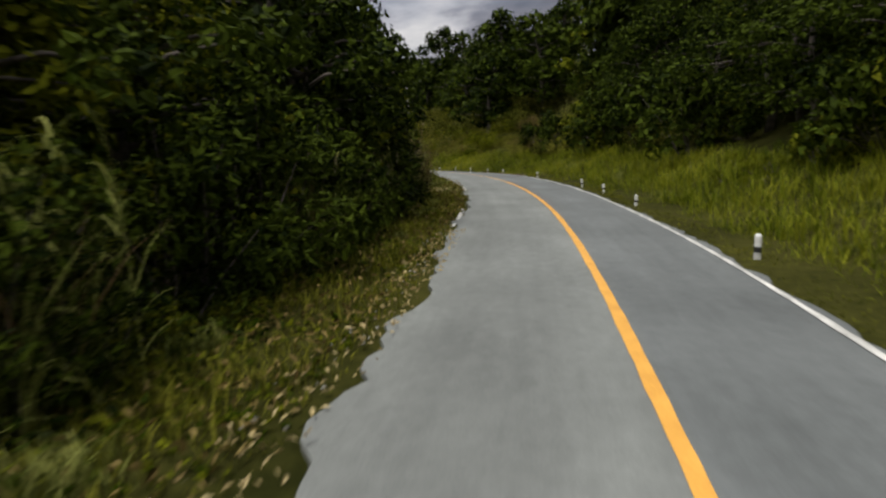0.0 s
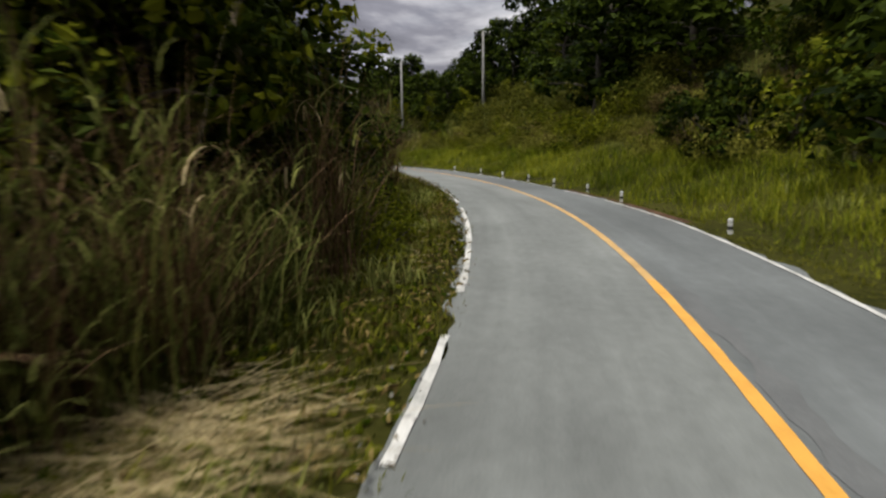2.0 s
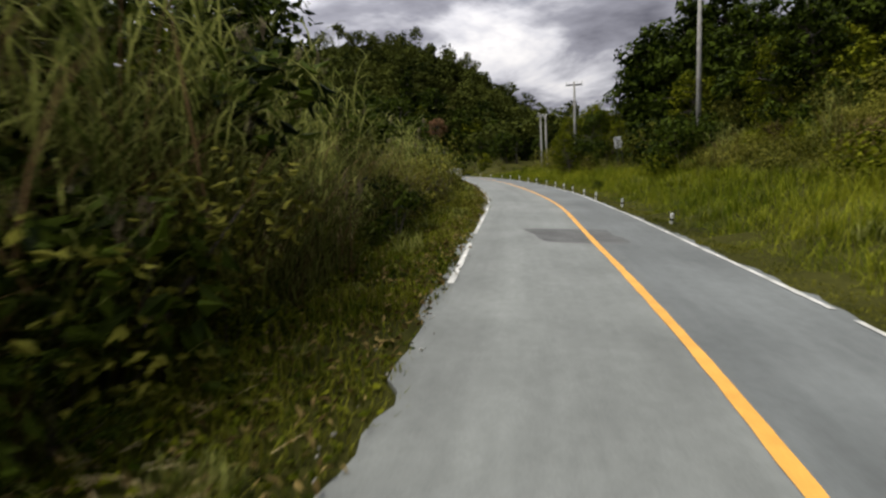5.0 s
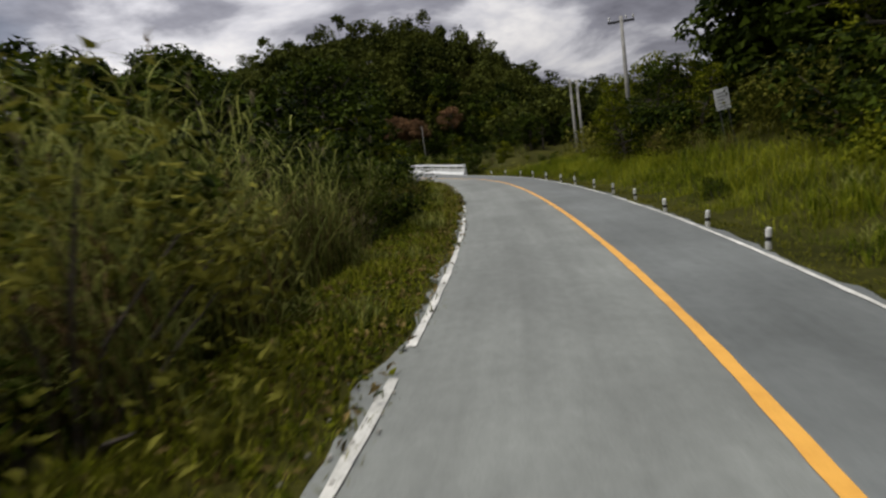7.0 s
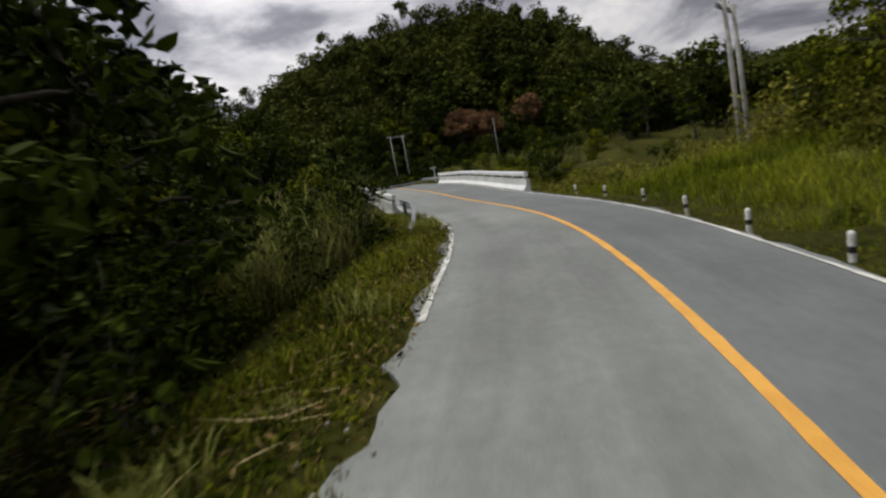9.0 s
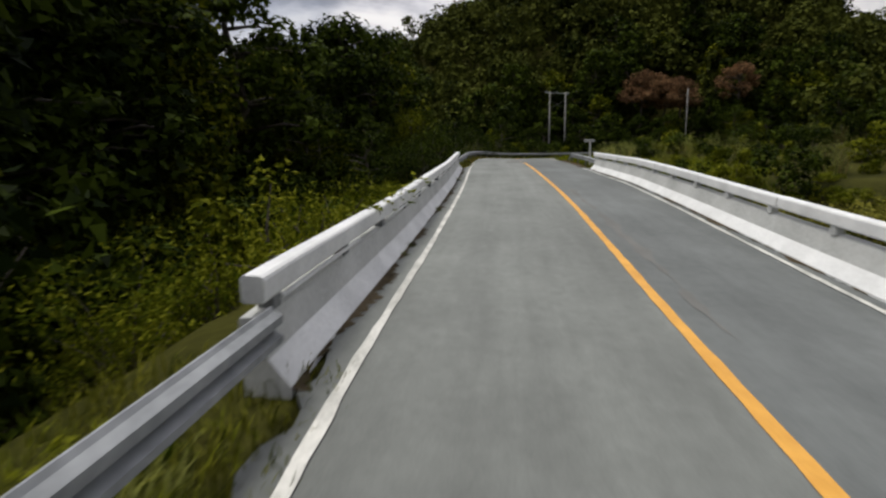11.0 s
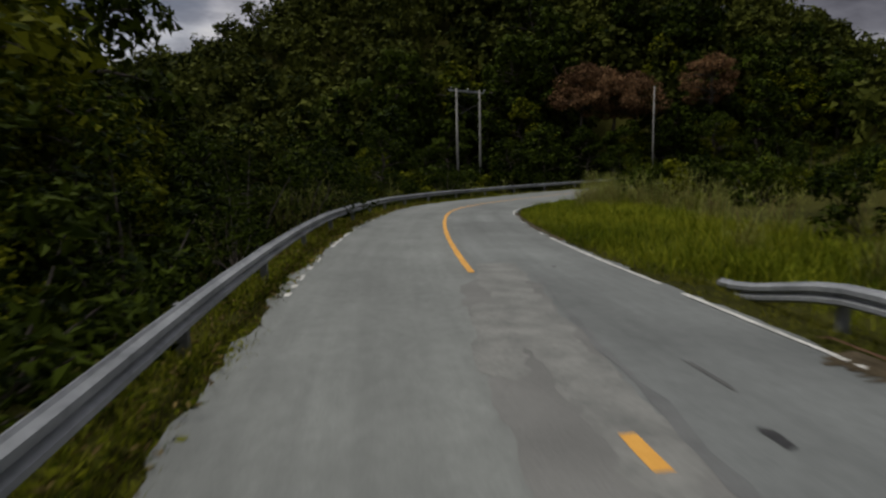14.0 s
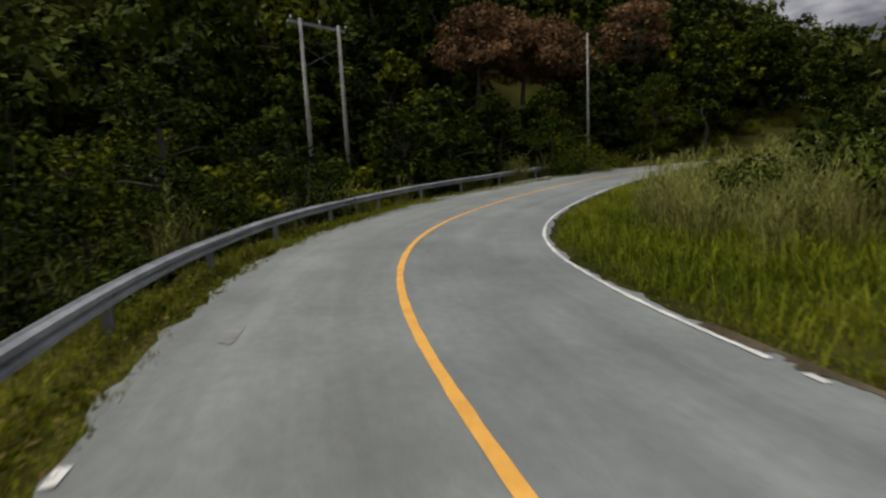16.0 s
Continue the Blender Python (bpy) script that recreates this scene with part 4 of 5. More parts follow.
def cane_clump(seed, name, label, green, dry, plumes, height, segs=5, thin=1.0, arcs=0):
    """Tall cane grass: arching blades and stalks from one foot."""
    r = np.random.RandomState(seed)
    root = thing(name, label, "tall grass", "tall grass beside the road")

    def tuft(n, hmin, hmax, width, bend, spread):
        base = np.stack([np.clip(r.normal(0, spread, n), -1.7 * spread, 1.7 * spread), np.clip(r.normal(0, spread, n), -1.7 * spread, 1.7 * spread), np.zeros(n)], 1)
        return blades(r, base, r.uniform(0, 6.28, n), r.uniform(hmin, hmax, n) * height, np.abs(r.normal(0.06, 0.11, n)), np.full(n, width * thin) * r.uniform(0.6, 1.3, n), bend, segs)

    def leafy(n, per, spread):
        """Upright stalks with drooping leaves set along them."""
        az, tall = r.uniform(0, 6.28, n), height * r.uniform(0.6, 1.0, n)
        base = np.stack([r.normal(0, spread, n), r.normal(0, spread, n), np.zeros(n)], 1)
        lean = np.abs(r.normal(0.05, 0.06, n))
        sv, sf = blades(r, base, az, tall, lean, np.full(n, 0.012), 0.12, 4)
        k = np.repeat(np.arange(n), per)
        t = r.uniform(0.12, 0.97, n * per)
        d = np.stack([np.cos(az), np.sin(az), np.zeros(n)], 1)
        at = base[k] + (d[k] * np.sin(lean[k] + 0.05)[:, None] + [0, 0, 1]) * (t * tall[k])[:, None]
        lv, lf = blades(r, at, r.uniform(0, 6.28, n * per), height * r.uniform(0.10, 0.24, n * per), r.uniform(0.25, 0.7, n * per), r.uniform(0.014, 0.030, n * per) * (0.7 + 0.1 * height), 1.7, 4)
        return stack((sv, sf), (lv, lf))

    if green:
        v, f = stack(tuft(green // 3, 0.45, 1.0, 0.030, 1.25, 0.28), tuft(green // 3, 0.25, 0.6, 0.028, 1.7, 0.34), leafy(green // 8 + 2, 10, 0.34)) if height > 1.5 else stack(tuft(green, 0.45, 1.0, 0.032, 1.25, 0.28), tuft(green // 2, 0.25, 0.6, 0.028, 1.7, 0.34))
        tagged(part("green_tuft", v, f, CANE_GREEN, root, "long green arching blades"), kind="stuff")
    if dry:
        v, f = stack(tuft(dry, 0.3, 0.95, 0.022, 1.5, 0.26), tuft(dry // 3, 0.6, 1.0, 0.014, 0.3, 0.22))
        tagged(part("dry_tuft", v, f, CANE_DRY, root, "dry brown blades and stalks"), kind="stuff")
    if arcs:
        base = np.stack([r.normal(0, 0.25, arcs), r.normal(0, 0.25, arcs), height * r.uniform(0.30, 0.62, arcs)], 1)
        v, f = blades(r, base, r.uniform(0, 6.28, arcs), r.uniform(0.6, 1.0, arcs), r.uniform(0.1, 0.4, arcs), np.full(arcs, 0.030), 2.9, 7)
        tagged(part("drooping_leaf", v, f, STRAW, root, "pale dry drooping leaves"), kind="stuff")
    if plumes:
        base = np.stack([r.normal(0, 0.2, plumes), r.normal(0, 0.2, plumes), np.zeros(plumes)], 1)
        az, lean = r.uniform(0, 6.28, plumes), np.abs(r.normal(0.08, 0.1, plumes))
        ln = r.uniform(0.85, 1.1, plumes) * height
        v, f = blades(r, base, az, ln, lean, np.full(plumes, 0.012), 0.5, 4)
        tops = v.reshape(plumes, -1, 3)[:, -1]
        n = plumes * 14
        k = np.repeat(np.arange(plumes), 14)
        pv, pf = blades(r, tops[k] - [0, 0, 0.30] + r.normal(0, 0.025, (n, 3)) + np.array([0, 0, 1]) * r.uniform(0, 0.25, n)[:, None], az[k] + r.normal(0, 0.6, n), r.uniform(0.10, 0.22, n), r.uniform(0.1, 0.7, n), np.full(n, 0.018), 1.2, 2)
        v, f = stack((v, f), (pv, pf))
        tagged(part("plume", v, f, PLUME, root, "pale feathery seed plumes"), kind="stuff")
    return root


def shrub(seed, name, label, mat, height, spread, count, size, lumps=9, category="shrub", plain=False, stemmed=True):
    """Many-stemmed shrub: bent stems and lumps of leaves with gaps."""
    r = np.random.RandomState(seed)
    root = thing(name, label, category, "bushes beside the road")
    stems, at, out = [], [], []
    for k in range(lumps):
        a, d = r.uniform(0, 6.28), spread * math.sqrt(r.uniform(0.02, 1))
        lift = r.uniform(0.10, 0.34) if k % 3 == 0 else r.uniform(0.42, 0.95)
        tip = Vector((d * math.cos(a), d * math.sin(a), height * lift * (1 - 0.35 * (d / spread) ** 2)))
        foot = Vector((tip.x * 0.15, tip.y * 0.15, 0))
        mid = foot.lerp(tip, 0.5) + Vector((r.normal(0, 0.1), r.normal(0, 0.1), 0.1))
        stems.append(tube([foot, mid, tip], [0.03, 0.02, 0.008], 5))
        n = count // lumps
        q = r.normal(0, 1, (n, 3))
        q /= np.linalg.norm(q, axis=1)[:, None]
        q *= (r.uniform(0.25, 1, n) ** 0.5)[:, None]
        rad = spread * r.uniform(0.32, 0.55)
        at.append(np.array(tip) + q * [rad, rad, rad * r.uniform(0.6, 0.95)])
        out.append(q)
    if stemmed:
        v, f = merge(*stems)
        tagged(part("stem", v, f, BARK, root), kind="stuff")
    at = np.concatenate(at)
    at[:, 2] = np.abs(at[:, 2]) * 1.0 + 0.03
    v, f = leaves(r, at, size, broad=0.6 if plain else 0.45, plain=plain, out=np.concatenate(out))
    tagged(part("foliage", v, f, mat, root), kind="stuff")
    return root


def tree(seed, name, label, mat, height, crown, count, size, bark=BARK, clumps=26, bare=0.35, flat=0.6, category="tree", plain=False, oval=False, split=False):
    """A tapered trunk with limbs and a crown of leaf clumps with gaps."""
    r = np.random.RandomState(seed)
    root = thing(name, label, category, "trees on the slopes")
    lean = Vector((r.normal(0, 0.05), r.normal(0, 0.05), 0)) * height
    trunk = [Vector((0, 0, -0.3))] + [lean * (k / 6) ** 1.5 + Vector((r.normal(0, 0.02), r.normal(0, 0.02), 0)) * height + Vector((0, 0, height * 0.86 * k / 6)) for k in range(1, 7)]
    wood = [tube(trunk, [height * 0.026, height * 0.022, height * 0.019, height * 0.016, height * 0.013, height * 0.010, height * 0.005], 8)]
    at, out = [], []
    for k in range(clumps):
        t = bare + (1 - bare) * (k + 0.5) / clumps
        a = k * 2.4 + r.normal(0, 0.4)
        env = math.sin(math.pi * min(1, 0.22 + 0.78 * (t - bare) / (1 - bare) * 0.98)) ** 0.7
        d = crown * env * r.uniform(0.35, 1.0)
        i = min(5, int(t * 6 * 0.9))
        foot = trunk[i + 1].lerp(trunk[min(6, i + 2)], 0.3)
        tip = Vector((trunk[min(6, i + 1)].x + d * math.cos(a), trunk[min(6, i + 1)].y + d * math.sin(a), height * (t * 0.92 + r.uniform(-0.03, 0.06))))
        foot.z = min(foot.z, tip.z - 0.1 * d)
        mid = foot.lerp(tip, 0.55) + Vector((0, 0, 0.08 * d))
        wood.append(tube([foot, mid, tip], [height * 0.009, height * 0.005, height * 0.002], 5))
        n = int(count / clumps * r.uniform(0.6, 1.4))
        q = r.normal(0, 1, (n, 3))
        q /= np.linalg.norm(q, axis=1)[:, None]
        q *= (r.uniform(0.2, 1, n) ** 0.45)[:, None]
        rad = crown * r.uniform(0.22, 0.42)
        at.append(np.array(tip) + q * [rad, rad, rad * flat])
        out.append(q)
    v, f = wood[0] if split else merge(*wood)
    part("trunk", v, f, bark, root, "slender trunk" if split else "trunk with forked limbs", True)
    if split:
        v, f = merge(*wood[1:])
        tagged(part("branch", v, f, bark, root, "thin forked twigs", True), kind="stuff")
    v, f = leaves(r, np.concatenate(at), size, broad=0.62 if plain or oval else 0.45, plain=plain, out=np.concatenate(out), oval=oval)
    tagged(part("crown", v, f, mat, root), kind="stuff")
    return root


def as_protos(*obs):
    return [(o, False) for o in obs]


def low_gap(spots):
    """Trees stay low in the open side valley past the bridge, where sky shows."""
    out = []
    for p in spots:
        az = math.degrees(math.atan2(-(p[0] + 95.0), p[1] - 95.8))
        out.append((p[0], p[1], p[2] * 0.5) if 79 < az < 92 and p[0] < -103 else p)
    return out


R = np.random.RandomState(21)

CANE = as_protos(*[cane_clump(30 + k, "cane_grass", "tall green cane grass with some dry blades", 96, 30, 0, 2.6, 4, 0.72) for k in range(3)])
TALL_CANE = as_protos(*[cane_clump(35 + k, "cane_grass", "very tall green cane grass with drooping blades", 150, 44, 1, 4.6, 6, 0.8) for k in range(3)])
PALE_CANE = as_protos(*[cane_clump(64 + k, "cane_grass", "leafy cane grass with pale dry drooping leaves", 60, 24, 0, 3.4, 5, 0.75, 18) for k in range(2)])
DRY_CANE = as_protos(*[cane_clump(40 + k, "dry_cane_grass", "tall reddish-brown dry cane grass with pale drooping leaves", 14, 150, 1, 3.6, 5, 0.75, 5) for k in range(3)])
PLUME_CANE = as_protos(*[cane_clump(46 + k, "plume_grass", "tall green grass with pale upright seed plumes", 60, 34, 7, 2.4, 4, 0.6) for k in range(2)])
LOW_GRASS = as_protos(*[cane_clump(50 + k, "grass_tussock", "low green grass tussock at the road's edge", 76, 0, 0, 0.75, segs=3) for k in range(3)])
ROADSIDE_BUSH = as_protos(shrub(64, "roadside_bush", "dense dark green small-leaved bush by the verge", LEAF_DARK, 2.3, 1.4, 1250, 0.14, 11),
                          shrub(65, "roadside_bush", "tangled mid-green bush by the verge", LEAF_MID, 2.0, 1.3, 1200, 0.14, 11),
                          shrub(66, "roadside_bush", "dense dark green bush by the verge", LEAF_DARK, 2.8, 1.4, 1300, 0.165, 11))
OLIVE_BUSH = as_protos(shrub(67, "verge_bush", "olive-green bush tangled with grass by the verge", LEAF_OLIVE, 2.6, 1.3, 1700, 0.11, 14),
                       shrub(68, "verge_bush", "half-dry brownish bush by the verge", LEAF_RUST, 2.2, 1.2, 1500, 0.10, 14))
BROAD_SAPLING = as_protos(tree(88, "broadleaf_sapling", "slender sapling with large drooping green leaves", LEAF_MID, 4.4, 1.5, 620, 0.24, clumps=18, bare=0.2, oval=True, split=True),
                          tree(89, "broadleaf_sapling", "slender sapling with large dark leaves", LEAF_DARK, 4.8, 1.5, 620, 0.24, clumps=18, bare=0.2, oval=True, split=True))
BUSH = as_protos(shrub(60, "bush", "dense dark green leafy bush", LEAF_DARK, 2.4, 1.5, 1050, 0.20, plain=True),
                 shrub(61, "bush", "mid-green leafy bush with tangled stems", LEAF_MID, 2.0, 1.4, 1000, 0.19, plain=True),
                 shrub(62, "bush", "dense dark green leafy bush", LEAF_DARK, 3.0, 1.6, 1100, 0.22, plain=True),
                 shrub(63, "bush", "mid-green leafy bush with tangled stems", LEAF_MID, 2.6, 1.3, 1000, 0.19, plain=True))
VINE = as_protos(shrub(70, "broadleaf_shrub", "yellow-green broad-leaved creeper over bushes", LEAF_LIGHT, 1.5, 1.6, 1150, 0.19, 12, plain=True),
                 shrub(71, "broadleaf_shrub", "mid-green broad-leaved creeper over bushes", LEAF_MID, 1.7, 1.5, 1150, 0.20, 12, plain=True))
VALLEY_VINE = as_protos(shrub(73, "creeper_mound", "mound of yellow-green broad-leaved creepers beside the bridge", LEAF_LIGHT, 3.6, 2.3, 2600, 0.20, 22, "creeper"),
                        shrub(74, "creeper_mound", "mound of mid-green broad-leaved creepers beside the bridge", LEAF_MID, 3.9, 2.2, 2600, 0.21, 22, "creeper"))
SCRUB = as_protos(shrub(75, "low_scrub", "olive-green scrub covering the cut slope", LEAF_OLIVE, 1.5, 2.0, 1700, 0.135, 16, plain=True, stemmed=False),
                  shrub(76, "low_scrub", "olive-green scrub covering the cut slope", LEAF_OLIVE, 1.9, 1.8, 1700, 0.135, 16, plain=True, stemmed=False),
                  shrub(77, "low_scrub", "green scrub covering the cut slope", LEAF_MID, 1.4, 2.0, 1500, 0.145, 16, plain=True, stemmed=False))
RUST_SCRUB = as_protos(shrub(78, "low_scrub", "half-dry reddish-brown scrub on the cut slope", LEAF_RUST, 1.6, 1.8, 1500, 0.13, 16, plain=True, stemmed=False))
NEAR_TREE = as_protos(tree(84, "roadside_tree", "dark leafy tree behind the verge", LEAF_DARK, 7.5, 2.8, 2900, 0.205, bare=0.12, oval=True),
                      tree(85, "roadside_tree", "mid-green leafy tree behind the verge", LEAF_MID, 6.5, 2.5, 2700, 0.195, bare=0.12, oval=True))
TREE = as_protos(tree(80, "broadleaf_tree", "dark green broad-leaved tree on the slope", LEAF_DARK, 9.0, 3.4, 2200, 0.44, bare=0.12, plain=True),
                 tree(81, "broadleaf_tree", "mid-green broad-leaved tree on the slope", LEAF_MID, 8.0, 3.0, 2100, 0.42, bare=0.10, plain=True),
                 tree(82, "broadleaf_tree", "dark green broad-leaved tree on the slope", LEAF_DARK, 11.0, 3.6, 2400, 0.48, bare=0.15, flat=0.75, plain=True),
                 tree(83, "broadleaf_tree", "tall dark tree with an open crown", LEAF_DARK, 12.0, 3.0, 1900, 0.46, clumps=20, bare=0.35, plain=True))
TALL_TREE = as_protos(tree(86, "tall_tree", "tall dark green tree rising out of the valley", LEAF_DARK, 16.0, 4.8, 5200, 0.42, clumps=40, bare=0.14, plain=True),
                      tree(87, "tall_tree", "tall mid-green tree rising out of the valley", LEAF_MID, 14.5, 4.2, 4800, 0.40, clumps=36, bare=0.16, flat=0.75, plain=True))
BROWN = as_protos(tree(90, "withered_tree", "withered tree with a broad brown crown", LEAF_BROWN, 14.8, 5.1, 7500, 0.30, BARK, 34, 0.62, 0.5, plain=True))

LIGHT_BUSH = as_protos(*[shrub(94 + k, "bank_bush", "yellow-green leafy weeds standing on the verge", LEAF_LIGHT, 1.6, 0.9, 620, 0.11, 10) for k in range(2)])
BANK_BUSH = as_protos(shrub(69, "bank_bush", "low mid-green bush in the grass of the bank", LEAF_MID, 1.5, 1.0, 700, 0.12, 9), shrub(72, "bank_bush", "low dark green bush in the grass of the bank", LEAF_DARK, 1.5, 1.0, 700, 0.13, 9))

BROWN_SMALL = as_protos(tree(91, "withered_tree", "withered tree with a rounded brown crown", LEAF_BROWN, 13.4, 3.4, 3600, 0.30, BARK, 22, 0.62, 0.55, plain=True))

# left of the road, up to the bridge
set_out(LOW_GRASS, band(R, -1, -14, 93, 0.7, 1.6, 150, (0.45, 0.95))[:100] + band(R, -1, 93.5, 100.5, 0.15, 0.9, 34, (0.5, 0.75), 0.1), 0.02)
set_out(DRY_CANE, band(R, -1, 27.0, 34.0, 2.0, 3.2, 22, (0.75, 1.1)) + band(R, -1, 11, 20, 1.8, 2.6, 3, (0.85, 1.1)) + band(R, -1, 38, 56, 2.6, 5, 8, (0.8, 1.1)) + band(R, -1, 55, 72, 2.4, 5, 6, (0.7, 1.0)))
set_out(PLUME_CANE, band(R, -1, -3, 3, 1.9, 2.5, 4, (0.8, 1.1)) + band(R, -1, 7, 13, 1.9, 2.7, 9, (0.8, 1.1)) + band(R, -1, 29, 34, 1.7, 2.2, 4, (0.7, 1.0)) + band(R, -1, 36, 50, 1.9, 2.6, 6, (0.8, 1.1)) + band(R, -1, 66, 72, 1.8, 2.4, 3, (0.5, 0.8)))
set_out(CANE, band(R, -1, -12, 8, 1.7, 2.6, 10, (0.5, 0.9)) + band(R, -1, 12, 20, 1.6, 2.5, 30, (0.7, 1.05))[:16] + band(R, -1, 34, 52, 1.8, 2.6, 16, (0.6, 0.95)) + band(R, -1, 52, 72, 1.9, 4.5, 30, (0.7, 1.1)) + band(R, -1, 71, 80, 2.2, 5.0, 12, (0.8, 1.2)) + band(R, -1, 80, 100, 2.2, 6.0, 44, (0.75, 1.1)))
set_out(TALL_CANE, band(R, -1, 34.5, 42, 2.5, 4.4, 18, (0.7, 1.05)) + band(R, -1, 42, 53, 2.1, 4.4, 42, (0.7, 1.05)) + band(R, -1, 52, 58, 2.2, 4.5, 10, (0.6, 0.9)))
set_out(ROADSIDE_BUSH, band(R, -1, 9, 21, 3.4, 4.6, 18, (0.8, 1.2)) + band(R, -1, 19, 27.5, 2.9, 4.2, 16, (0.7, 1.0)) + band(R, -1, 28, 56, 3.4, 6, 20, (1.1, 1.6)) + band(R, -1, 34, 43, 2.3, 3.4, 12, (0.7, 1.0)) + band(R, -1, 34, 58, 1.7, 2.4, 16, (0.3, 0.5)) + band(R, -1, 56, 80, 4.0, 7, 22, (1.1, 1.5)) + band(R, -1, 69, 83, 2.2, 4.2, 22, (0.65, 1.05)) + band(R, -1, 82, 101, 3.6, 8, 24, (0.6, 0.95)))
set_out(ROADSIDE_BUSH[::2], band(R, -1, -14, 10, 2.2, 3.4, 40, (0.65, 1.0)) + band(R, -1, -12, 11, 1.7, 2.2, 22, (0.34, 0.5)) + band(R, -1, 91, 97, 2.2, 3.4, 9, (0.55, 0.8)))
set_out(OLIVE_BUSH, band(R, -1, 54, 73, 2.2, 4.0, 34, (0.7, 1.15))[::3] + band(R, -1, 35, 44, 2.1, 3.2, 14, (0.55, 0.9)) + band(R, -1, 72, 84, 2.0, 3.6, 10, (0.5, 0.8)))
set_out(BROAD_SAPLING, band(R, -1, -2, 8, 3.0, 3.7, 8, (0.8, 1.1))[::2] + band(R, -1, 15, 20, 4.6, 5.4, 4, (0.9, 1.2))[:1] + band(R, -1, 20, 26, 3.0, 3.6, 5, (0.6, 0.85)) + band(R, -1, 70, 86, 3.2, 5.0, 8, (0.9, 1.2)))
set_out(BANK_BUSH, band(R, -1, 18.5, 28, 1.7, 2.5, 20, (0.45, 0.75)) + band(R, -1, 44, 58, 1.7, 2.2, 8, (0.35, 0.5)))
set_out(VINE, band(R, -1, -14, 30, 1.7, 2.6, 22, (0.3, 0.6)) + band(R, -1, 60, 100, 5, 9, 10, (0.8, 1.2)))
set_out(NEAR_TREE, band(R, -1, -9, 9, 3.4, 5.2, 14, (0.7, 0.95)) + band(R, -1, 15, 25, 4.2, 5.4, 10, (0.85, 1.05)) + band(R, -1, 9, 28, 4.8, 6.5, 8, (0.8, 1.0)) + band(R, -1, -6, 23, 5.5, 9, 18, (0.9, 1.25)) + band(R, -1, 36, 56, 5.0, 8.0, 14, (0.95, 1.25)) + band(R, -1, 58, 74, 5.5, 9, 10, (0.65, 0.85)) + band(R, -1, 75, 84, 4.6, 7, 6, (0.6, 0.78)) + band(R, -1, 84, 92, 5.5, 8.5, 8, (0.6, 0.8)) + band(R, -1, 16, 27, 5.0, 7.0, 8, (1.05, 1.3)) + band(R, -1, 19, 30, 5.0, 8, 6, (1.35, 1.6)) + band(R, -1, 2, 18, 7, 10, 5, (1.3, 1.5)))
set_out(TREE, band(R, -1, 0, 40, 9.0, 18, 10, (0.8, 1.0)) + band(R, -1, 58, 84, 10, 24, 8, (0.5, 0.65)) + band(R, -1, 86, 102, 10, 20, 10, (0.8, 1.1)))

# right of the road: grassy bank, scrub and trees above it
set_out(LOW_GRASS, band(R, 1, -10, 100, 1.2, 5.0, 60, (0.7, 1.3))[::2], 0.02)


def off_sign(spots):
    """Leave the view of the road sign and of the double pole open."""
    out = []
    for p in spots:
        ok = math.hypot(p[0] + 30.9, p[1] - 73.2) > 2.6 and math.hypot(p[0] + 29.2, p[1] - 70.0) > 2.6
        for ax, ay in ((-21.6, 50.7), (-28.6, 58.7), (-35.6, 65.9)):
            dx, dy = -50.0 - ax, 91.6 - ay
            k = ((p[0] - ax) * dx + (p[1] - ay) * dy) / (dx * dx + dy * dy)
            ok &= not (0.2 < k < 1.1 and math.hypot(p[0] - ax - k * dx, p[1] - ay - k * dy) < 2.0)
        if ok:
            out.append(p)
    return out


def off_poles(spots):
    """Keep trees out of the open strips between the road and the poles on the slope."""
    out = []
    for p in spots:
        ok = True
        for tx, ty in ((-14.2, 64.4), (-23.6, 68.1), (-39.0, 80.6)):
            for ax, ay in ((-1.5, 4.6), (-2.4, 14.6), (-4.7, 23.8), (-8.7, 32.7)):
                dx, dy = tx - ax, ty - ay
                k = ((p[0] - ax) * dx + (p[1] - ay) * dy) / (dx * dx + dy * dy)
                ok &= not (0.1 < k < 1.05 and math.hypot(p[0] - ax - k * dx, p[1] - ay - k * dy) < 3.4 * p[2])
        if ok:
            out.append(p)
    return out


def low_shoulder(spots):
    """Trees stay low on the shoulder of the cut slope, where the sky comes down."""
    return [(p[0], p[1], p[2] * (0.62 if -23.0 < p[0] < -14.0 and 63.0 < p[1] < 77.0 else 1.0)) for p in spots]


def off_frame(spots):
    """Keep trees out of the open strip between the road and the double pole."""
    out = []
    for p in spots:
        ok = True
        for ax, ay in ((-72, 88), (-90, 96), (-104, 101)):
            dx, dy = -132.8 - ax, 122.2 - ay
            k = ((p[0] - ax) * dx + (p[1] - ay) * dy) / (dx * dx + dy * dy)
            ok &= not (0.2 < k < 1.03 and math.hypot(p[0] - ax - k * dx, p[1] - ay - k * dy) < 3.2)
        if ok:
            out.append(p)
    return out


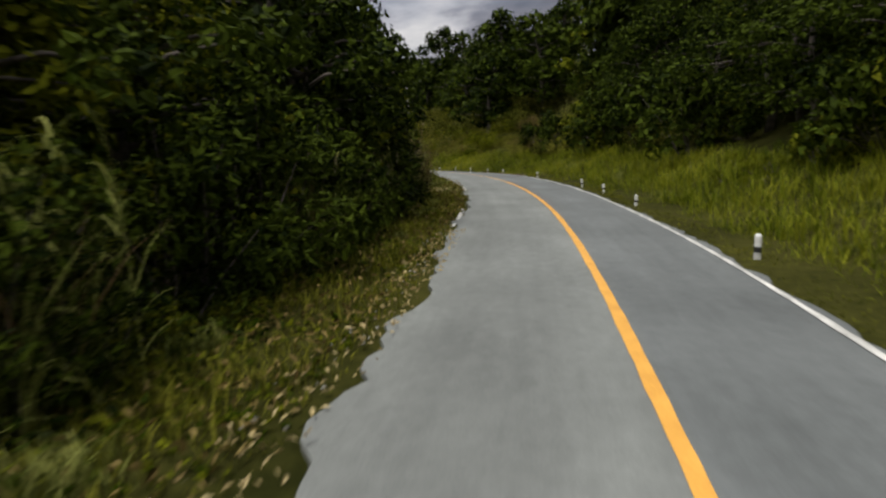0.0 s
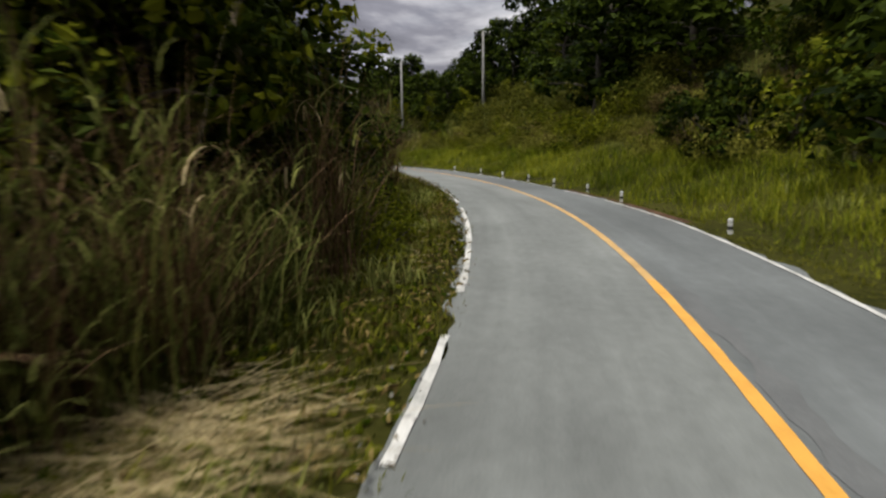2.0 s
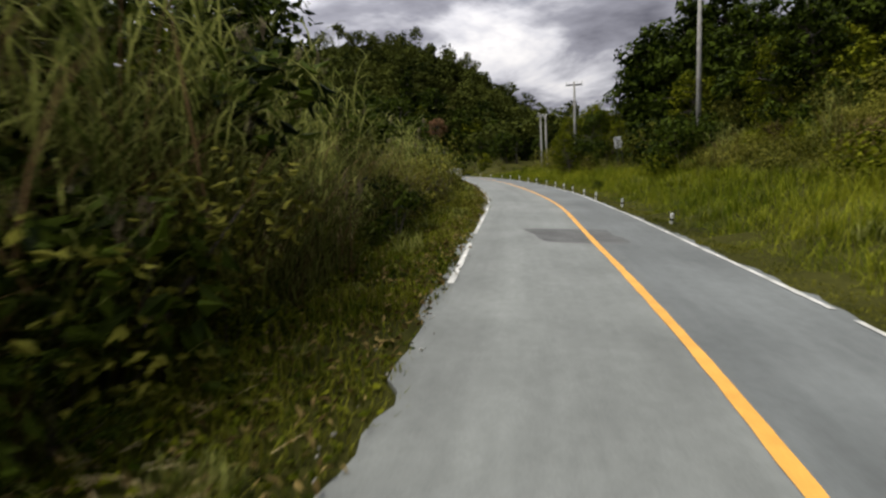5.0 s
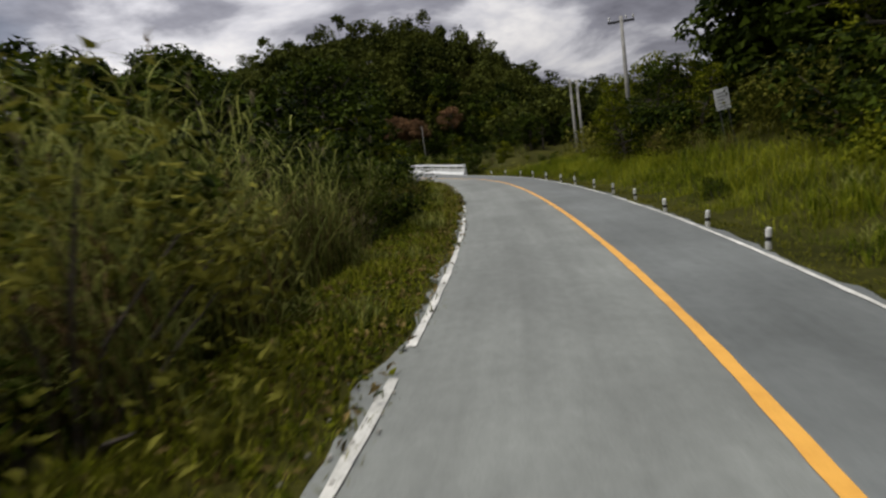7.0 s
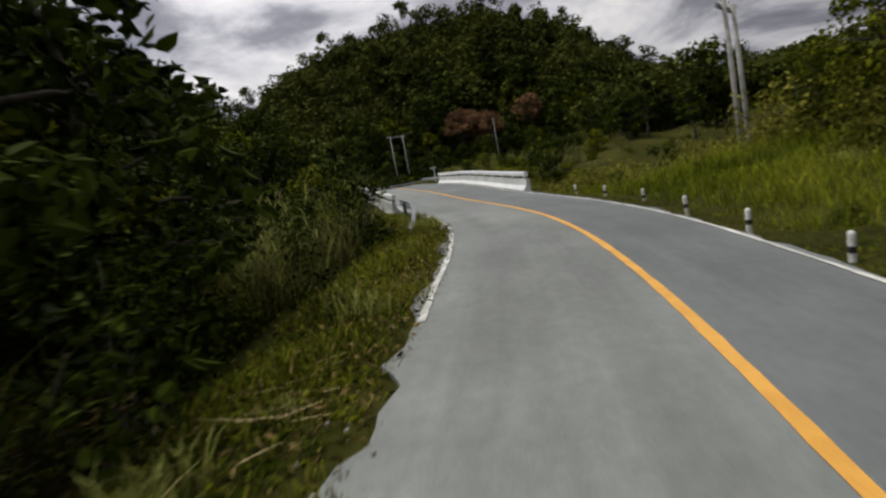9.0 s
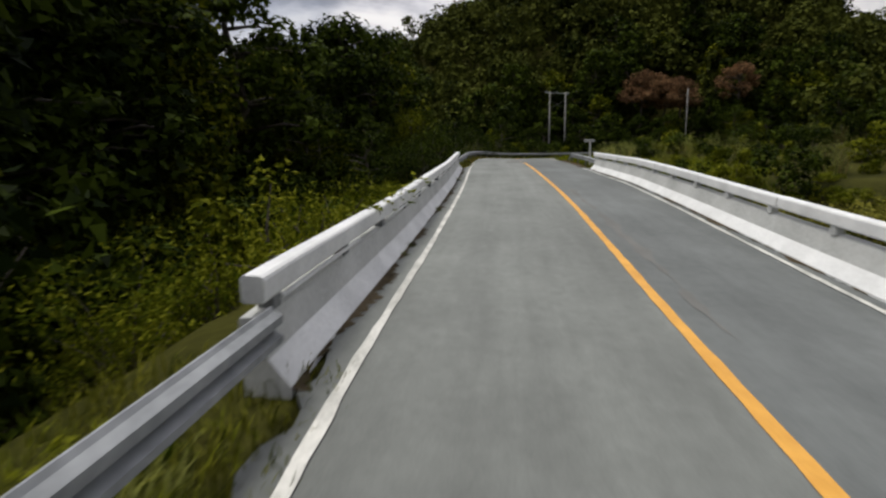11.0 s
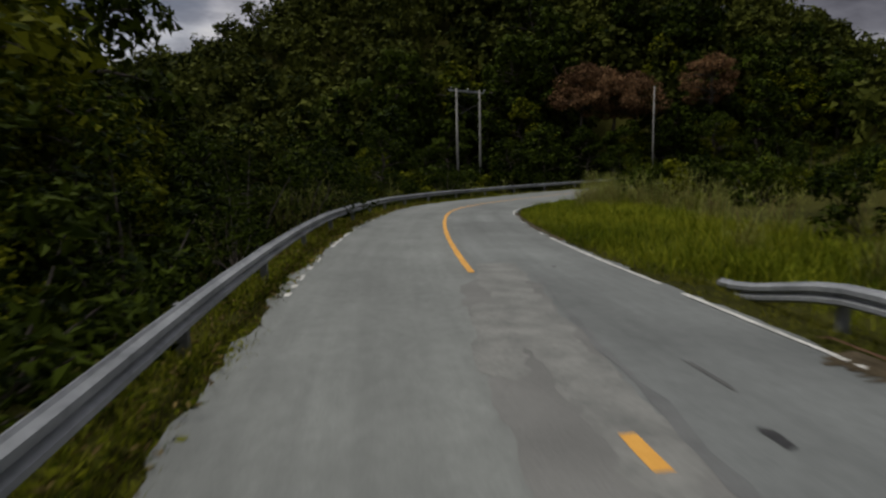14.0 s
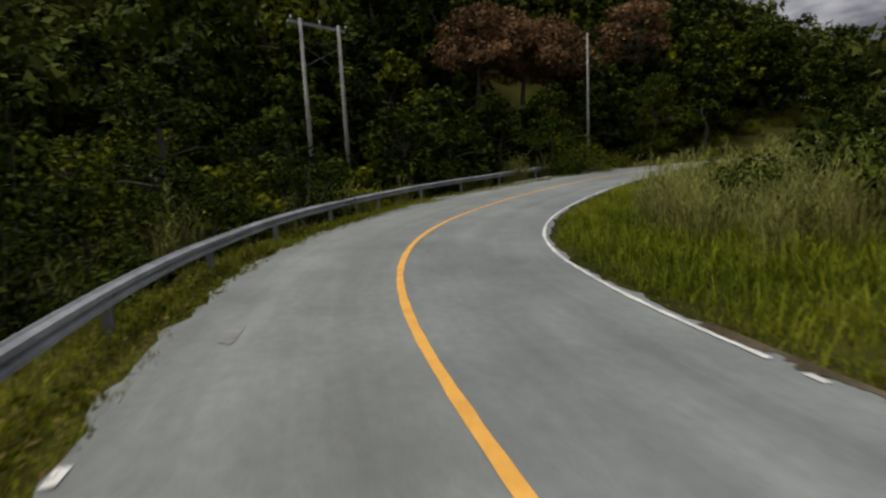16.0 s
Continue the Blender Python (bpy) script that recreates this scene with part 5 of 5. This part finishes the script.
thicket(CANE, off_sign(band(R, 1, 10, 92, 4.6, 13, 84, (0.5, 0.95))[:58]), "cane_thicket", "green cane grass scattered over the cut slope", "tall grass")
set_out(BUSH, off_sign(band(R, 1, -12, 32, 4.2, 9, 44, (0.8, 1.3)) + band(R, 1, 25, 70, 7.0, 16, 30, (0.6, 1.0))[::2] + band(R, 1, 62, 92, 4.6, 12, 46, (0.5, 0.95)) + band(R, 1, 92, 104, 4, 9, 14, (0.5, 0.7))))
set_out(SCRUB, off_sign(band(R, 1, 22, 80, 4.4, 9, 70, (0.55, 0.9))))
thicket(SCRUB, off_sign(band(R, 1, 22, 80, 8, 20, 90, (0.8, 1.3))[:76] + band(R, 1, 76, 96, 5.0, 18, 50, (0.8, 1.2)) + band(R, 1, 12, 24, 5, 8, 6, (0.6, 0.9))), "scrub_thicket", "olive-green scrub covering the cut slope", "shrub")
set_out(RUST_SCRUB, off_sign(band(R, 1, 28, 58, 5.0, 13, 34, (0.5, 1.0)) + band(R, 1, 62, 88, 4.6, 10, 28, (0.5, 0.95))))
set_out(TREE, low_shoulder(off_poles(band(R, 1, -12, 10, 6, 16, 14, (0.7, 1.0)) + band(R, 1, 10, 34, 9, 16, 14, (0.95, 1.25)) + band(R, 1, 36, 54, 11, 17, 10, (0.7, 0.9)) + band(R, 1, 40, 78, 17, 30, 24, (0.6, 0.95))[:18] + band(R, 1, 66, 92, 11, 22, 16, (0.6, 0.9)))))
set_out(BANK_BUSH, off_sign(band(R, 1, -11, 26, 2.6, 5.2, 34, (0.45, 0.9)) + band(R, 1, 26, 60, 3.2, 6, 14, (0.4, 0.7)) + band(R, 1, 60, 92, 2.8, 5.5, 26, (0.4, 0.85))))
set_out(BANK_BUSH[1:], [(float(p[0]), float(p[1]), c) for p, c in ((along(72.8, 3.9), 1.0), (along(73.6, 4.2), 0.9), (along(37.0, 3.3), 0.6), (along(87.8, 3.8), 0.7))])
DARK_TREE = TREE[::2]
set_out(DARK_TREE, low_shoulder(off_sign(band(R, 1, 62, 86, 9.0, 13, 18, (0.7, 1.0)))))
set_out(NEAR_TREE[:1], band(R, 1, -4, 27, 5.4, 9.0, 24, (0.7, 1.1)))
set_out(NEAR_TREE, off_sign(band(R, 1, 80, 93, 5.5, 9.5, 9, (0.5, 0.75)) + band(R, 1, 66, 78, 8.5, 12, 5, (0.6, 0.8))))

# the valley under the bridge, and both sides beyond it
set_out(VALLEY_VINE, band(R, -1, 104, 128, 3.3, 4.0, 22, (0.46, 0.6)) + band(R, -1, 104, 128, 5.4, 6.6, 16, (0.75, 0.95)) + band(R, -1, 103, 128, 7, 11, 20, (0.9, 1.25)))
set_out(VINE, band(R, -1, 103, 128, 8, 12, 8, (1.0, 1.6)) + band(R, 1, 102, 130, 3.2, 16, 56, (0.9, 1.5)))
set_out(ROADSIDE_BUSH[::2], band(R, -1, 128, 182, 2.0, 4.6, 34, (0.8, 1.3)))
set_out(BUSH, band(R, -1, 100, 132, 5, 16, 40, (0.9, 1.4)) + band(R, -1, 130, 215, 5.5, 12, 80, (0.9, 1.5))[:50] + band(R, 1, 104, 200, 4.2, 22, 60, (0.6, 1.0)))
set_out(CANE, band(R, -1, 136, 200, 1.9, 4.5, 44, (0.7, 1.1)))
thicket(CANE, band(R, 1, 134, 200, 3.0, 9, 60, (0.6, 0.95))[:44] + band(R, 1, 164, 186, 3.0, 7, 26, (0.6, 0.85)) + band(R, 1, 167, 182, 2.6, 5.0, 24, (0.45, 0.7)), "cane_thicket", "green cane grass inside the far bend", "tall grass")
set_out(TREE, low_gap(off_frame(band(R, -1, 98, 130, 10, 24, 30, (0.8, 1.1)) + band(R, -1, 128, 162, 11, 24, 30, (0.8, 1.15)) + band(R, -1, 160, 185, 13, 24, 14, (0.8, 1.1)) + band(R, -1, 183, 218, 4.5, 9, 22, (0.55, 0.8)) + band(R, -1, 183, 218, 14, 30, 18, (1.1, 1.5)) + band(R, -1, 214, 231, 3.5, 16, 22, (0.8, 1.2)) + band(R, 1, 104, 150, 26, 46, 10, (0.5, 0.7)))))
set_out(NEAR_TREE, low_gap(off_frame(band(R, -1, 128, 162, 4.0, 9.5, 20, (0.7, 1.05)) + band(R, -1, 160, 188, 4.5, 12, 18, (0.75, 1.1)))))
set_out(TALL_TREE, low_gap(off_frame(band(R, -1, 99, 128, 12, 24, 22, (0.8, 1.05)) + band(R, -1, 124, 142, 11, 20, 12, (0.55, 0.72)) + [(-97.0, 85.5, 0.90), (-101.0, 87.5, 0.98), (-94.5, 83.0, 0.9), (-104.0, 83.5, 1.05)])))
set_out(BROWN, [(-135.2, 139.2, 0.9), (-133.6, 141.8, 0.92), (-132.2, 143.8, 0.9)])
set_out(BROWN_SMALL, [(-128.7, 152.2, 1.0)])
set_out(NEAR_TREE, [(-131.6, 136.0, 1.0), (-130.6, 139.4, 0.95), (-128.8, 143.4, 1.0), (-129.6, 141.8, 0.9), (-125.4, 148.6, 1.05), (-126.2, 150.4, 1.0)])


set_out(TREE, [(-132.8, 136.2, 0.78), (-130.6, 140.6, 0.82), (-129.0, 146.4, 0.8), (-122.6, 152.4, 0.75), (-134.5, 132.5, 0.85), (-126.0, 149.6, 0.75)])
set_out(TALL_TREE, [(-188.0, 144.0, 0.8), (-178.0, 164.0, 0.62), (-172.0, 172.0, 0.58), (-186.0, 152.0, 0.55)])


def patch(rng, x0, x1, y0, y1, count, size, room):
    x, y = rng.uniform(x0, x1, count), rng.uniform(y0, y1, count)
    ok = clear_of_road(x, y, room)
    return [(float(a), float(b), float(rng.uniform(*size))) for a, b, k in zip(x, y, ok) if k]


set_out(CANE, [(-30.4, 72.2, 0.5), (-31.2, 72.1, 0.45), (-30.0, 73.0, 0.5), (-31.6, 72.6, 0.5)])

# the inside of the far bend and the slope behind it
set_out(VINE, band(R, 1, 93, 104, 4.0, 13, 26, (0.4, 0.65)) + band(R, 1, 128, 150, 3.5, 14, 24, (0.5, 0.9)))
set_out(SCRUB, band(R, -1, 200, 230, 1.6, 6, 34, (0.7, 1.15)))
set_out(ROADSIDE_BUSH, patch(R, -112, -84, 128, 178, 36, (1.0, 1.6), 5.0))
set_out(TREE, patch(R, -122, -84, 152, 196, 32, (0.7, 1.1), 5.5) + patch(R, -132, -108, 158, 192, 22, (0.6, 0.95), 3.5) + patch(R, -98, -74, 128, 160, 14, (0.5, 0.8), 14))
set_out(ROADSIDE_BUSH, [p for p in ((-124.4, 138.4, 1.3), (-125.5, 137.4, 1.4), (-124.9, 140.2, 1.3), (-126.6, 138.6, 1.5), (-127.4, 136.6, 1.4)) if clear_of_road(p[0], p[1], 0.9)[0]])
set_out(BUSH, [(-37.0, 78.6, 0.9), (-36.2, 79.3, 0.9)])
set_out(LOW_GRASS, [tuple(float(q) for q in (*along(s, left_edge(s) - 0.30)[:2], c)) for s, c in ((106.2, 0.3), (106.9, 0.2), (111.2, 0.3), (115.6, 0.22), (119.8, 0.28), (123.9, 0.2))], -0.08)


# later fillings
Q = np.random.RandomState(91)
set_out(DARK_TREE, off_poles([(-3.5, 46.0, 0.9), (-1.0, 50.0, 1.0), (2.0, 46.0, 1.05), (-3.0, 57.0, 0.95), (-6.0, 66.0, 1.1), (-10.0, 72.0, 1.1), (-17.0, 74.0, 0.6)]) + patch(Q, -152, -137.5, 114, 132, 16, (0.7, 1.0), 6.0))
set_out(NEAR_TREE[:1], band(Q, -1, 3, 12, 3.4, 4.6, 8, (0.95, 1.2)) + band(Q, -1, 95, 101, 4.2, 5.6, 4, (0.6, 0.75)))
set_out(BUSH, patch(Q, -136, -128, 117, 124, 12, (0.5, 0.8), 5.0) + patch(Q, -131, -112, 110, 121, 14, (0.4, 0.6), 5.5))
set_out(NEAR_TREE, [(-46.2, 65.6, 0.74), (-50.0, 71.3, 0.5)])
set_out(CANE, band(Q, -1, 33.5, 43, 1.9, 2.7, 13, (0.8, 1.15)))
P = np.random.RandomState(17)
set_out(TALL_CANE, band(P, -1, 57, 74, 2.3, 3.8, 34, (0.5, 0.75)) + band(P, -1, 60, 68, 3.0, 4.4, 10, (0.85, 1.05)) + band(P, -1, 86, 97, 2.4, 4.6, 18, (0.45, 0.62)))
thicket(SCRUB, band(P, 1, 92, 124, 5, 30, 80, (0.9, 1.5)), "scrub_thicket", "olive-green scrub on the bank beside the bridge", "shrub")
set_out(BANK_BUSH, band(P, 1, 94, 106, 3.2, 7.0, 10, (0.5, 0.9)))
set_out(PALE_CANE, band(P, -1, 0.5, 4, 1.8, 2.3, 4, (0.6, 0.85)) + band(P, -1, 7, 13, 1.9, 2.5, 8, (0.75, 1.0)) + band(P, -1, 38, 50, 1.8, 2.4, 8, (0.7, 0.95)))
set_out(LIGHT_BUSH, band(P, -1, 17, 22, 1.4, 2.2, 14, (0.6, 0.95)) + band(P, -1, 21, 27, 1.5, 2.1, 6, (0.4, 0.6)) + band(P, -1, 36, 46, 1.5, 1.9, 6, (0.35, 0.55)) + band(P, -1, 105, 114, 2.7, 3.4, 7, (1.3, 1.9)))
set_out(NEAR_TREE[:1], [(-44.6, 66.0, 0.74), (-43.4, 64.6, 1.15), (-44.6, 64.4, 1.2)])
set_out(NEAR_TREE[1:], [(-42.6, 86.4, 0.85), (-40.6, 85.6, 0.95), (-45.0, 87.6, 0.55), (-37.7, 77.4, 0.6)])
set_out(TALL_TREE, [(-82.0, 76.0, 0.90), (-77.0, 73.2, 0.92), (-73.0, 71.5, 0.85), (-87.5, 78.0, 0.82), (-107.0, 89.5, 0.95)])
set_out(VINE, patch(Q, -94, -64, 104, 128, 40, (0.6, 1.0), 9.0)[::2])
thicket(CANE, patch(Q, -94, -64, 102, 124, 30, (0.6, 0.9), 6.0), "cane_thicket", "green cane grass on the valley side below the bridge", "tall grass")
set_out(NEAR_TREE, [(-53.3, 69.0, 1.1), (-53.6, 67.0, 1.2), (-53.4, 65.0, 1.15), (-58.0, 71.4, 1.2), (-58.4, 68.7, 1.3), (-57.0, 66.4, 1.25)])


# ---- woods on the hill, too many to count ----
def far_woods():
    r = np.random.RandomState(77)
    n = 9000
    u, w = r.uniform(-85, 35, n), r.uniform(-125, 125, n)
    x, y = -180 - 0.84 * u + 0.545 * w, 165 + 0.545 * u + 0.84 * w
    s, lat = road_coords(x, y)
    near = np.where(lat < 0, -lat - 2.5, lat - 2.5)
    keep = near > 9
    keep &= (s > 206) | (near > 26) | ((s > 150) & (lat < -24))
    az = np.degrees(np.arctan2(-(x + 95.0), y - 95.8))
    dip = (az > 76) & (az < 94) & (x < -103)
    # further woods over the flat land on both sides
    fx, fy = r.uniform(-190, 60, 1500), r.uniform(-50, 230, 1500)
    fs, fl = road_coords(fx, fy)
    far = (np.abs(fl) > 34) & (fs < 190) & (fx > -150)
    fx, fy = fx[far][:480], fy[far][:480]
    dip = np.append(dip[keep][:2300], np.zeros(len(fx) + 46, bool))
    x, y = np.append(x[keep][:2300], fx), np.append(y[keep][:2300], fy)
    # single taller crowns stand out along the crest
    cu, cw = r.uniform(-8, 10, 46), np.linspace(-95, 95, 46) + r.uniform(-2, 2, 46)
    x, y = np.append(x, -180 - 0.84 * cu + 0.545 * cw), np.append(y, 165 + 0.545 * cu + 0.84 * cw)
    z = ground_height(x, y)
    v, f, o = [], [], 0
    for i, (px, py, pz) in enumerate(zip(x, y, z)):
        crest = i >= len(x) - 46
        h, cr = (r.uniform(10, 16), r.uniform(2.2, 3.5)) if crest else (r.uniform(5.5, 10), r.uniform(2.4, 4.0))
        if dip[i]:
            h *= 0.6
        k = 12
        a, d = r.uniform(0, 6.28, k), cr * np.sqrt(r.uniform(0, 1, k)) * 0.75
        c = np.stack([px + d * np.cos(a), py + d * np.sin(a), pz + h * r.uniform(0.68 if crest else 0.5, 0.95, k)], 1)
        q = r.normal(0, 1, (k * 22, 3))
        q /= np.linalg.norm(q, axis=1)[:, None]
        lv, lf = leaves(r, np.repeat(c, 22, 0) + q * cr * [0.40, 0.40, 0.34], 0.72, broad=0.8, plain=True, out=q)
        tv, tf = blades(r, np.array([[px, py, pz - 0.5]]), np.array([0.0]), np.array([h * 0.8]), np.array([0.0]), np.array([0.35]), 0.02, 2)
        for a_, b_ in ((lv, lf), (tv, tf)):
            v.append(a_)
            f.append(b_ + o)
            o += len(a_)
    ob = part("hillside_woods", np.concatenate(v), np.concatenate(f), LEAF_FAR)
    tagged(ob, "dense dark green woods covering the hills", "forest", kind="stuff")


far_woods()


# ---- grass and litter on the verges ----
def verge(name, side, s0, s1, d0, d1, per, hmin, hmax, mat, label, seed, curl=1.2):
    r = np.random.RandomState(seed)
    n = int((s1 - s0) * (d1 - d0) * per)
    s, d = r.uniform(s0, s1, n), d0 + (d1 - d0) * r.uniform(0, 1, n)
    patch = 0.5 + 0.5 * np.sin(s * 1.7 + d * 2.2) * np.sin(s * 0.53 - d * 1.3)
    keep = r.uniform(0, 1, n) < 0.35 + 0.65 * patch
    s, d, patch = s[keep], d[keep], patch[keep]
    p = along(s, left_edge(s) - d if side < 0 else right_edge(s) + d)
    p[:, 2] = ground_height(p[:, 0], p[:, 1]) - 0.02
    n = len(s)
    tall = smooth(d, d0, d0 + 0.9)
    ln = r.uniform(hmin, hmax, n) * (0.45 + 0.55 * tall) * (0.6 + 0.6 * patch)
    v, f = blades(r, p, r.uniform(0, 6.28, n), ln, np.abs(r.normal(0.35, 0.3, n)), r.uniform(0.008, 0.017, n) * (1 + ln), curl, 2)
    tagged(part(name, v, f, mat), label, "grass", kind="stuff")


verge("verge_grass", -1, -14, 102, -0.12, 1.9, 300, 0.10, 0.36, GRASS, "short tufted grass on the road's verge", 5)
verge("verge_grass", -1, 38, 101, 0.2, 1.9, 190, 0.14, 0.36, GRASS_LUSH, "bright green grass on the road's verge", 25)
verge("verge_grass", -1, 127, 200, -0.14, 1.4, 420, 0.08, 0.28, GRASS, "short tufted grass under the guard rail", 6)
verge("verge_grass", -1, 127.5, 182, 0.05, 0.95, 300, 0.12, 0.30, GRASS_LUSH, "bright green grass and weeds under the guard rail", 26)
verge("bank_grass", 1, -12, 102, 0.12, 1.2, 270, 0.05, 0.15, GRASS, "short mown grass along the road", 7)
verge("bank_grass", 1, -12, 102, 1.0, 4.6, 160, 0.30, 0.85, GRASS_LUSH, "lush yellow-green grass on the bank", 8)
verge("bank_grass", 1, 14, 84, 4.6, 13.0, 42, 0.35, 0.8, GRASS, "tall grass among the scrub of the bank", 13)
verge("bank_grass", 1, 127, 139, -0.15, 0.5, 200, 0.05, 0.16, GRASS, "short grass creeping over the road's edge", 14)
verge("bank_grass", 1, 127, 205, 0.12, 1.3, 240, 0.06, 0.22, GRASS, "short mown grass along the road", 9)
verge("bank_grass", 1, 143, 205, 0.35, 6.5, 190, 0.22, 0.75, GRASS_LUSH, "lush yellow-green grass inside the bend", 10)


verge("bank_grass", 1, 126, 146, 1.3, 10.0, 95, 0.35, 0.9, GRASS_LUSH, "tall yellow-green grass beyond the guard rail", 11)
verge("bank_grass", 1, 92, 104, 3.0, 12.0, 70, 0.35, 0.9, GRASS_LUSH, "tall yellow-green grass before the bridge", 12)


def litter(name, mat, s0, s1, d0, d1, n, size, label, seed, stone=False):
    r = np.random.RandomState(seed)
    s = r.uniform(s0, s1, n)
    d = r.uniform(d0, d1, n)
    p = along(s, left_edge(s) - d, 0.02)
    if stone:
        ov, of = box(-0.5, 0.5, -0.4, 0.4, -0.3, 0.3)
        ov, of = np.array(ov), np.array(of)
        k = len(ov)
        sc = size * r.uniform(0.4, 1.4, n)
        v = (p[:, None] + ov[None] * sc[:, None, None] * r.uniform(0.6, 1.3, (n, k, 3))).reshape(-1, 3)
        f = (np.arange(n)[:, None, None] * k + of[None]).reshape(-1, 4)
    else:
        v, f = leaves(r, p + np.array([0, 0, 1]) * r.uniform(0, 0.08, n)[:, None], size, 0.6, 0.0, 0.35)
    tagged(part(name, v, f, mat), label, "litter", kind="stuff")


litter("leaf_litter", LITTER, -14, 100, 0.0, 1.7, 9000, 0.10, "dry leaves and cut stalks on the verge", 15)
litter("edge_gravel", STONE, -14, 100, -0.12, 0.35, 500, 0.022, "loose pale gravel at the road's edge", 16, True)
litter("leaf_litter", STRAW, -12, 1, -0.35, 0.25, 420, 0.08, "pale dry leaves and chips at the road's edge", 18)
litter("leaf_litter", LITTER, 127, 170, 0.0, 1.0, 2200, 0.08, "dry leaves on the verge", 17)


def weeds(side, s0, s1, d0, d1, n, seed):
    """Creeping broad-leaved weeds in patches on the verge."""
    r = np.random.RandomState(seed)
    s, d = r.uniform(s0, s1, n), d0 + (d1 - d0) * r.beta(1.2, 1.0, n)
    keep = np.sin(s * 0.9 + seed) + np.sin(s * 2.3 + d * 3) + np.sin(d * 4 - s * 0.4) > -0.5
    s, d = s[keep], d[keep]
    p = along(s, left_edge(s) - d if side < 0 else right_edge(s) + d)
    p[:, 2] = ground_height(p[:, 0], p[:, 1]) + r.uniform(0.0, 0.05, len(s)) + 0.16 * smooth(d, 0.2, 1.6) * r.uniform(0, 1, len(s))
    v, f = leaves(r, p, 0.088, 0.7, 0.0, 0.7, out=np.tile([0.0, 0.0, 0.7], (len(s), 1)))
    tagged(part("verge_weeds", v, f, LEAF_MID), "low broad-leaved green weeds creeping over the verge", "weeds", kind="stuff")


weeds(-1, -14, 101, 0.03, 1.8, 22000, 2)
weeds(-1, 127, 178, 0.05, 0.9, 5000, 3)


def straw_heap(s, d, length, n, seed, reach=1.0):
    """A swath of cut straw lying on the verge."""
    r = np.random.RandomState(seed)
    ss, dd = s + r.normal(0, length * 0.28, n), d + r.normal(0, 0.32, n)
    p = along(ss, left_edge(ss) - np.abs(dd))
    p[:, 2] = ground_height(p[:, 0], p[:, 1]) + r.uniform(0.01, 0.16, n)
    az = float(np.interp(s, SS, TH)) + r.normal(0.35, 0.45, n) + np.where(r.uniform(0, 1, n) < 0.5, math.pi, 0)
    v, f = blades(r, p, az, reach * r.uniform(0.4, 1.3, n), r.uniform(1.35, 1.62, n), r.uniform(0.006, 0.016, n), 0.12, 2)
    tagged(part("straw_heap", v, f, STRAW), "flattened heap of pale cut straw on the verge", "straw", kind="stuff")


for s, d, ln, n, k, reach in ((12.6, 1.15, 2.0, 560, 1, 0.75), (23.4, 1.0, 1.8, 60, 2, 0.30), (18.6, 0.9, 3.5, 150, 3, 0.28), (34.6, 1.0, 4.5, 420, 4, 0.28), (40.5, 1.2, 5.0, 260, 5, 0.28), (82.0, 1.0, 1.8, 40, 6, 0.4)):
    straw_heap(s, d, ln, n, k, reach)


def leaning_stalk(a, b, sag, radius):
    """A long dry cane that leans out over the verge."""
    pa, pb = Vector(along(a[0], a[1], a[2])), Vector(along(b[0], b[1], b[2]))
    pts = [pa.lerp(pb, k / 6) + Vector((0, 0, sag * math.sin(math.pi * k / 6))) for k in range(7)]
    v, f = tube(pts, [radius * (1 - 0.09 * k) for k in range(7)], 6)
    root = thing("leaning_cane", "pale dry broken cane leaning over the verge", "cane")
    part("stalk", v, f, STRAW, root)
    r = np.random.RandomState(int(a[0] * 10))
    at = np.array([pts[k] for k in (2, 3, 4, 5)])
    v, f = blades(r, at, r.uniform(0, 6.28, 4), np.array([0.5, 0.4, 0.45, 0.35]), np.full(4, 0.6), np.full(4, 0.02), 1.2, 4)
    tagged(part("dry_leaf", v, f, CANE_DRY, root), kind="stuff")


leaning_stalk((28.2, -3.55, 0.70), (30.9, -2.9, 0.60), 0.08, 0.006)
leaning_stalk((29.3, -3.45, 1.18), (32.1, -2.8, 1.60), 0.05, 0.006)
leaning_stalk((32.7, -4.55, 0.05), (32.8, -4.15, 1.30), 0.03, 0.010)
leaning_stalk((32.8, -4.22, 1.12), (32.75, -3.98, 0.66), 0.16, 0.007)
leaning_stalk((32.7, -4.75, 0.05), (32.9, -4.36, 1.55), 0.04, 0.008)
leaning_stalk((33.2, -3.9, 0.5), (35.0, -2.9, 1.3), 0.06, 0.006)
